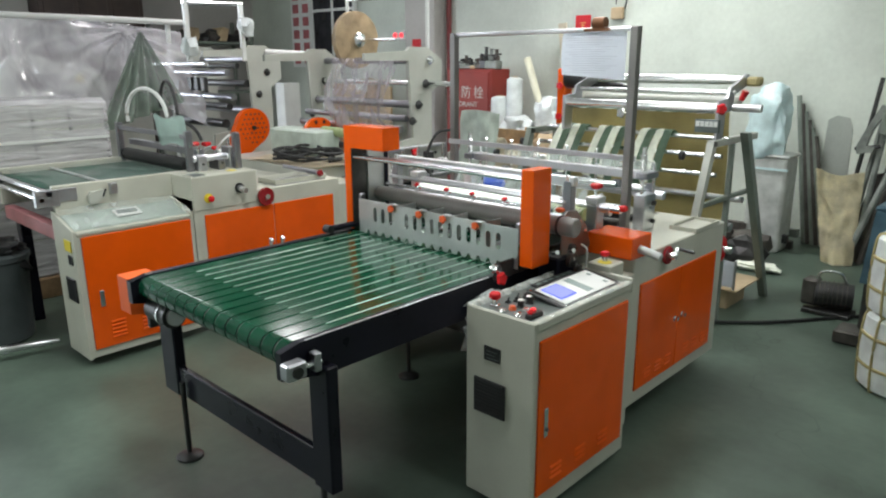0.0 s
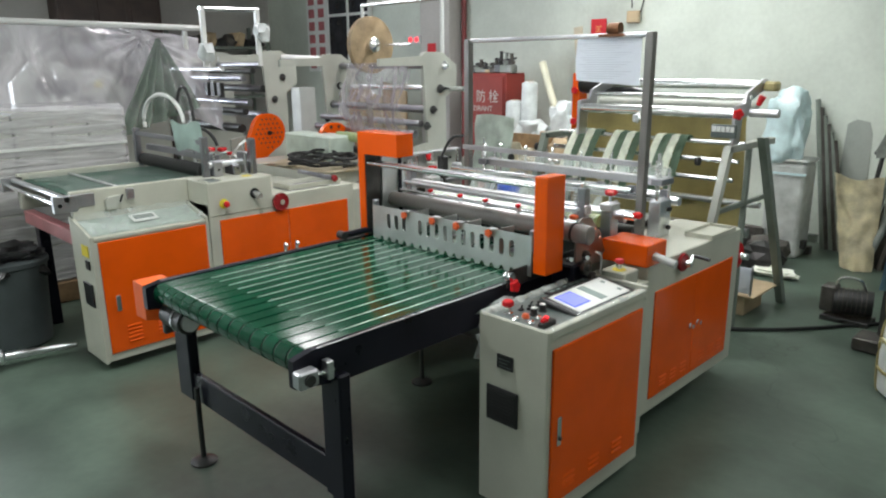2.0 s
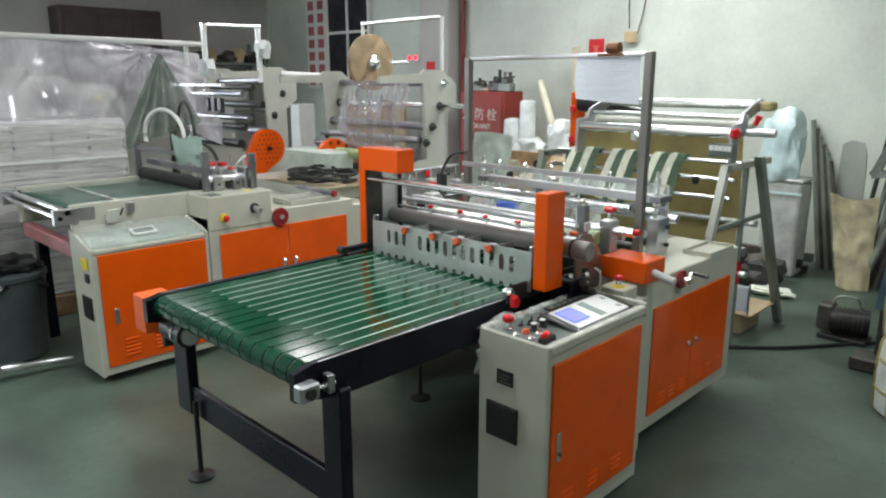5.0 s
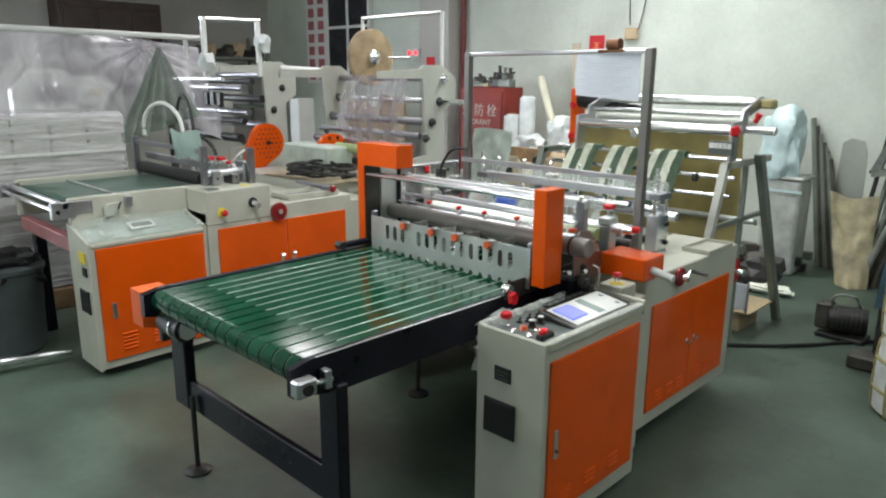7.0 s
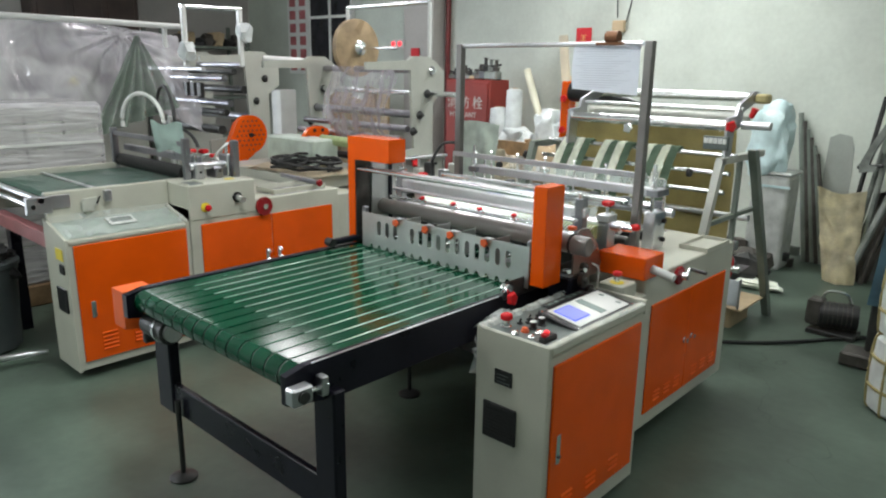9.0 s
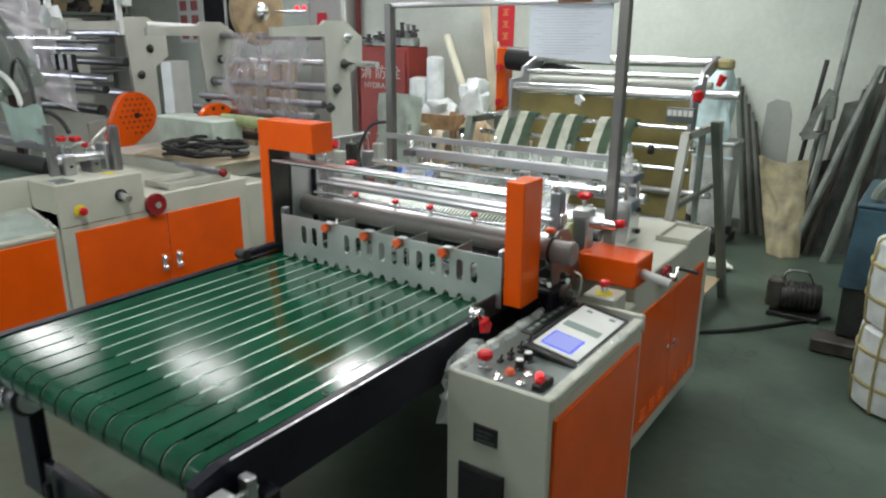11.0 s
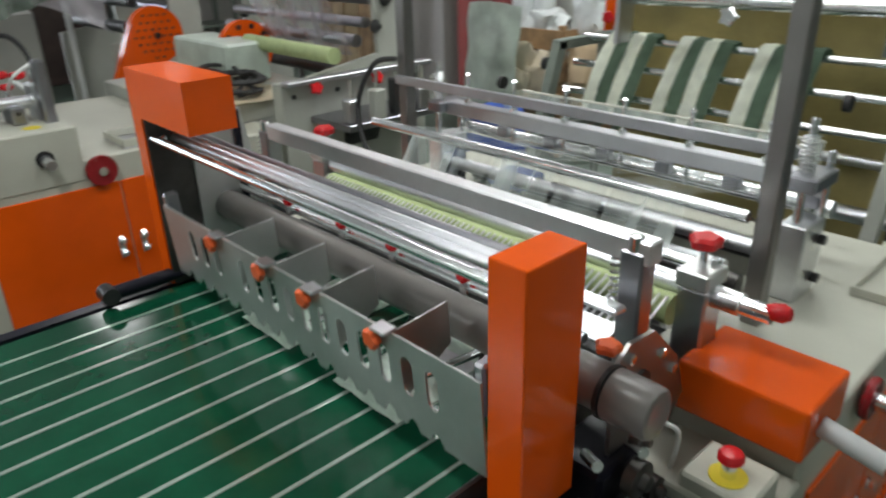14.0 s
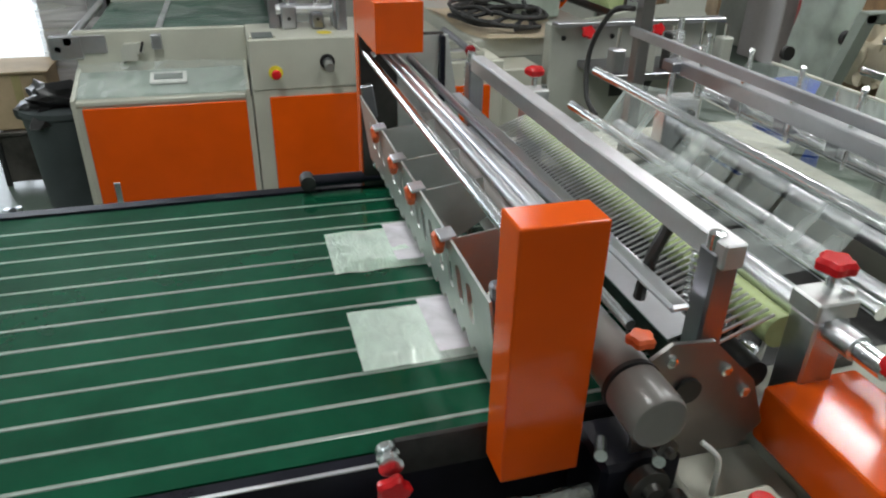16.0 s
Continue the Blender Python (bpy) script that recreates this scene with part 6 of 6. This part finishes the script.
part("screw", rod((-1.58, 6.46, 0.90), (-1.40, 6.46, 0.93), 0.014, n=10), DARK_METAL, ck, "", True)
part("shoe", box(-1.42, -1.36, 6.43, 6.51, 1.02, 1.2, 0.01), GREY_PAINT, ck)
for k in range(16):
    x = -1.36 + 0.06 * k + 0.02 * math.sin(k * 2.7)
    top = 1.05 + 0.22 * math.sin(k * 1.9) + 0.035 * k
    wide = 0.03 + 0.035 * (k % 3)
    lean = 0.12 + 0.08 * math.sin(k * 1.1)
    solo("steel_angle", prism([(x, 0), (x + wide, 0), (x + wide + lean, top), (x + lean, top + 0.02)], "y", 6.62 - 0.035 * (k % 5), 6.65 - 0.035 * (k % 5)), (GREY_PAINT, RUSTY, STEEL_GREY)[k % 3], "long steel section leaning against the wall", "steel bar", group="leaning steel bars")
for k in range(6):
    z = 1.28 - 0.07 * k
    solo("steel_bar", rod((-1.94 + 0.035 * k, 6.72, 0), (-2.18 + 0.035 * k, 6.9, z), 0.022, n=8), (GREY_PAINT, RUSTY)[k % 2], "long steel section leaning against the wall", "steel bar", group="leaning steel bars")
for k in range(13):
    y = 6.2 + 0.07 * (k % 6)
    z = 0.04 + 0.075 * (k // 6)
    solo("steel_profile", box(-3.9 + 0.12 * (k % 5), -2.25 + 0.1 * (k % 4), y, y + 0.055, z - 0.035, z + 0.035, 0.004), (RUSTY, DARK_METAL, GREY_PAINT)[k % 3], "steel profile lying on the floor by the wall", "steel profile", group="stacked steel profiles")
for k, (x, y, s) in enumerate(((-2.5, 5.9, 0.3), (-2.1, 5.75, 0.22), (-2.15, 5.95, 0.24), (-2.8, 5.8, 0.34), (-2.3, 6.05, 0.18), (-3.2, 5.7, 0.3))):
    solo("scrap_casting", blob((x, y, s * 0.41), (s * 1.4, s, s), k + 20, 0.6, 2), (RUSTY, DARK_METAL)[k % 2], "dark greasy machine scrap on the floor", "scrap", group="machine scrap")
solo("rag", blob((-1.95, 5.62, 0.025), (0.3, 0.22, 0.06), 3, 0.6, 3), FABRIC_CREAM, "pale rag on the floor", "rag", smooth=True)
solo("cardboard_piece", box(-2.0, -1.68, 4.5, 4.92, 0.14, 0.152, 0.002), KRAFT, "flat cardboard piece on a crate", "cardboard")
solo("cardboard_box", box(-2.0, -1.75, 4.55, 4.85, 0.0, 0.14, 0.006), KRAFT, "low cardboard box under the unwinder", "box")
wf = thing("picture_frame", (-1.78, 4.5, 0.15), "white framed sheet leaning under the unwinder", "frame")
part("sheet", box(-1.84, -1.71, 4.505, 4.515, 0.17, 0.34, 0.002), PAPER, wf)
for a in ((-1.85, -1.84, 0.155, 0.355), (-1.71, -1.70, 0.155, 0.355)):
    part("frame_side", box(a[0], a[1], 4.5, 4.52, a[2], a[3], 0.002), ALU, wf)
solo("floor_cable", hose([(-1.75, 4.2, 0.012), (-1.5, 4.42, 0.012), (-1.33, 4.62, 0.012), (-1.2, 4.8, 0.012), (-1.05, 4.95, 0.02)], 0.011, n=8), RUBBER, "black power cable on the floor", "cable", smooth=True)
pm = thing("oil_pump", (-1.22, 4.92, 0), "small greasy motor pump on the floor", "pump")
part("motor", rod((-1.33, 4.92, 0.12), (-1.12, 4.98, 0.12), 0.085), DARK_METAL, pm, "", True)
for k in range(7):
    part("cooling_rib", lathe([(0.092, 0), (0.092, 0.006)], (-1.31 + 0.025 * k, 4.925 + 0.007 * k, 0.12), (0.21, 0.06, 0), 20), RUSTY, pm)
part("head", box(-1.40, -1.31, 4.87, 4.98, 0.05, 0.22, 0.012), RUSTY, pm)
part("base", box(-1.38, -1.1, 4.84, 5.02, 0.0, 0.03), DARK_METAL, pm)
part("carry_handle", hose([(-1.33, 4.92, 0.2), (-1.3, 4.93, 0.27), (-1.2, 4.95, 0.27), (-1.16, 4.96, 0.2)], 0.009), CHROME, pm, "", True)
bl = thing("blue_lathe", (-0.8, 4.9, 0), "blue-grey painted machine bed on feet", "machine")
part("column", prism([(-1.0, 0.36), (-0.4, 0.36), (-0.4, 0.78), (-0.97, 0.78)], "y", 4.5, 5.3), BLUE_STEEL, bl)
part("foot", box(-1.08, -0.4, 4.42, 4.6, 0.0, 0.08, 0.01), RUSTY, bl)
part("pedestal", box(-0.98, -0.45, 4.52, 5.2, 0.08, 0.36, 0.01), DARK_METAL, bl)
part("table", box(-0.98, -0.3, 4.52, 5.3, 0.78, 0.81, 0.01), BLUE_STEEL, bl)
part("guard_bow", hose([(-0.9, 4.6, 0.78), (-0.9, 4.6, 0.85), (-0.85, 4.6, 0.92), (-0.76, 4.6, 0.95), (-0.5, 4.6, 0.96)], 0.03), GREY_PAINT, bl, "", True)
for k in range(2):
    rl = thing("wrapped_roll", (-0.62, 4.0, 0.39 * k), "white wrapped roll with pale straps standing on the floor", "roll", "stacked white rolls")
    z = 0.39 * k
    part("roll_body", lathe([(0.20, z), (0.225, z + 0.02), (0.235, z + 0.2), (0.225, z + 0.37), (0.19, z + 0.395)], (-0.62, 4.02, 0), n=36), WHITE_BAG, rl, "", True)
    for q in (0.12, 0.27):
        part("strap", lathe([(0.234, z + q), (0.238, z + q + 0.004), (0.238, z + q + 0.014), (0.234, z + q + 0.018)], (-0.62, 4.02, 0), n=36), TAN_SHEET, rl)
for rl, zz in ((bpy.data.objects["wrapped_roll"], 0.0), (bpy.data.objects["wrapped_roll.001"], 0.39)):
    for a in (200, 235, 270):
        ca, sa = math.cos(radians(a)), math.sin(radians(a))
        part("upright_strap", hose([(-0.62 + q * ca, 4.02 + q * sa, zz + hh) for q, hh in ((0.195, 0.0), (0.227, 0.02), (0.238, 0.2), (0.227, 0.37), (0.19, 0.392))], 0.006, n=6), TAN_SHEET, rl)
solo("yellow_tub", lathe([(0.15, 0.0), (0.17, 0.12), (0.16, 0.12), (0.13, 0.03)], (-0.55, 4.1, 0.786), n=28), TAN_SHEET, "tan plastic tub on wrapped rolls", "tub", smooth=True)
solo("wall_patch", prism([(-1.95, 0.6), (-1.72, 0.6), (-1.73, 1.0), (-1.76, 1.1), (-1.86, 1.12), (-1.93, 1.08)], "y", 6.944, 6.948), PATCH_GREY, "grey patch on the wall plaster", "stain", kind="structure")
ww = thing("wall_wires", (-4.0, 6.93, 2.2), "loose wires and plug hanging on the wall", "cable")
part("wire", hose([(-4.1, 6.93, 3.3), (-4.1, 6.92, 2.5), (-4.08, 6.92, 2.15)], 0.006), RUBBER, ww, "", True)
part("wire", hose([(-3.85, 6.93, 3.3), (-3.9, 6.92, 2.5), (-3.98, 6.92, 2.1)], 0.006), RUBBER, ww, "", True)
part("plug", box(-4.12, -3.98, 6.88, 6.93, 2.0, 2.12, 0.01), KRAFT, ww)

# ---- far west and north-west ----
po = thing("notice_strip", (-9.6, 6.92, 2.0), "tall white strip with red printed panels", "poster")
part("backing", box(-9.86, -9.34, 6.925, 6.935, 1.5, 3.1, 0.002), WHITE_PLASTIC, po)
for k in range(8):
    for j in range(2):
        part("print_panel", box(-9.80 + 0.25 * j, -9.65 + 0.25 * j, 6.92, 6.924, 1.55 + 0.19 * k, 1.68 + 0.19 * k, 0), PRINT_RED, po)
structure("window_1", box(-9.24, -8.3, 6.90, 6.94, 1.6, 2.9, 0), GLASS_DARK, "dark interior window")
for a in ((-9.28, -9.24, 1.56, 2.94), (-8.3, -8.26, 1.56, 2.94), (-8.79, -8.75, 1.6, 2.9)):
    solo("trim_window", box(a[0], a[1], 6.88, 6.945, a[2], a[3]), WHITE_PLASTIC, "white window frame bar", "window frame", kind="structure")
solo("trim_window", box(-9.24, -8.3, 6.885, 6.944, 2.3, 2.34), WHITE_PLASTIC, "white window frame bar", "window frame", kind="structure")
ld = thing("status_light", (-7.1, 6.70, 1.91), "red glowing wall status light", "indicator")
part("light_box", box(-7.25, -7.02, 6.69, 6.72, 1.86, 1.97, 0.004), GREY_KEYPAD, ld)
for x in (-7.2, -7.08):
    part("led", lathe([(0.03, 0), (0.03, 0.012), (0.015, 0.02)], (x, 6.69, 1.915), (0, -1, 0), 14), LED_RED, ld, "", True)
solo("red_notice", box(-6.9, -6.75, 6.708, 6.716, 1.7, 1.86, 0), BANNER, "small red paper notice", "poster")
for k in range(5):
    x = -8.3 + 0.28 * k
    solo("plywood_panel", prism([(x, 0), (x + 0.22, 0), (x + 0.26, 1.35 - 0.08 * (k % 3)), (x + 0.05, 1.38 - 0.08 * (k % 3))], "y", 6.45 - 0.03 * k, 6.48 - 0.03 * k), (WOOD, PLY, KRAFT)[k % 3], "plywood board stacked upright by the wall", "board", group="plywood boards")
dd = thing("dark_cupboard", (-10.8, 4.2, 0), "tall dark panelled cupboard by the wall", "cupboard")
part("carcass", box(-10.99, -10.6, 3.5, 4.9, 0, 2.6, 0.01), DARK_WOOD, dd)
for k in range(3):
    part("panel", box(-10.605, -10.585, 3.56 + 0.45 * k, 3.94 + 0.45 * k, 2.05, 2.5, 0.01), DARK_WOOD, dd)
sh = thing("storage_rack", (-10.6, 5.7, 0), "steel rack with dark stored parts", "rack")
for z in (0.5, 1.1, 1.85):
    part("shelf", box(-10.9, -10.3, 5.05, 6.5, z, z + 0.04), GREY_PAINT, sh)
for y in (5.05, 6.45):
    for x in (-10.9, -10.34):
        part("post", box(x, x + 0.05, y, y + 0.05, 0, 2.2), GREY_PAINT, sh)
for k in range(8):
    solo("stored_part", blob((-10.5, 5.2 + 0.17 * k, 1.89 + 0.05 + 0.02 * (k % 3)), (0.25, 0.2, 0.14 + 0.06 * (k % 3)), k + 40, 0.5, 2), (DARK_METAL, RUSTY, KRAFT)[k % 3], "dark machine part stored on a rack", "spare part", group="parts on the rack")
hb = thing("hanging_bag", (-1.69, 2.0, 0.6), "clear plastic bag hung on the console side", "plastic bag")
part("bag_skin", blob((-1.70, 2.02, 0.60), (0.08, 0.24, 0.24), 11, 0.6, 3, flat=False), MILK, hb, "", True)
part("bag_knot", blob((-1.685, 2.02, 0.73), (0.04, 0.05, 0.06), 12, 0.5, 2, flat=False), MILK, hb, "", True)


def motions():
    """The comb lifts once, the sealing beam beats, and two stacks of bags ride out on the belts."""
    up = pose(0, -0.774, 0.963 + 0.102, 8) @ Matrix.Translation((0, 0.774, -0.963))
    walk(comb, [(0, pose(0, 0, 0)), (13.72, pose(0, 0, 0)), (14.22, up), (16, up)])
    low, high = pose(0, 0, -0.09), pose(0, 0, 0)
    rows = [(0, high)]
    t = 0.04
    while t < 13.4:
        rows += [(round(t + 0.1, 2), high), (round(t + 0.26, 2), low), (round(t + 0.52, 2), low), (round(t + 0.70, 2), high)]
        t += 0.76
    rows = [q for q in rows if q[0] < 13.62]
    walk(beam, rows + [(13.7, high), (16, high)])
    for ob, x in zip(stacks, (-2.392, -2.053)):
        walk(ob, [(0, pose(x, 2.46, BZ + 0.001)), (13.75, pose(x, 2.46, BZ + 0.001)), (14.0, pose(x, 2.428, BZ + 0.001)), (14.5, pose(x, 2.398, BZ + 0.001)), (15, pose(x, 2.353, BZ + 0.001)), (15.6, pose(x, 2.29, BZ + 0.001)), (16, pose(x, 2.252, BZ + 0.001))])


motions()
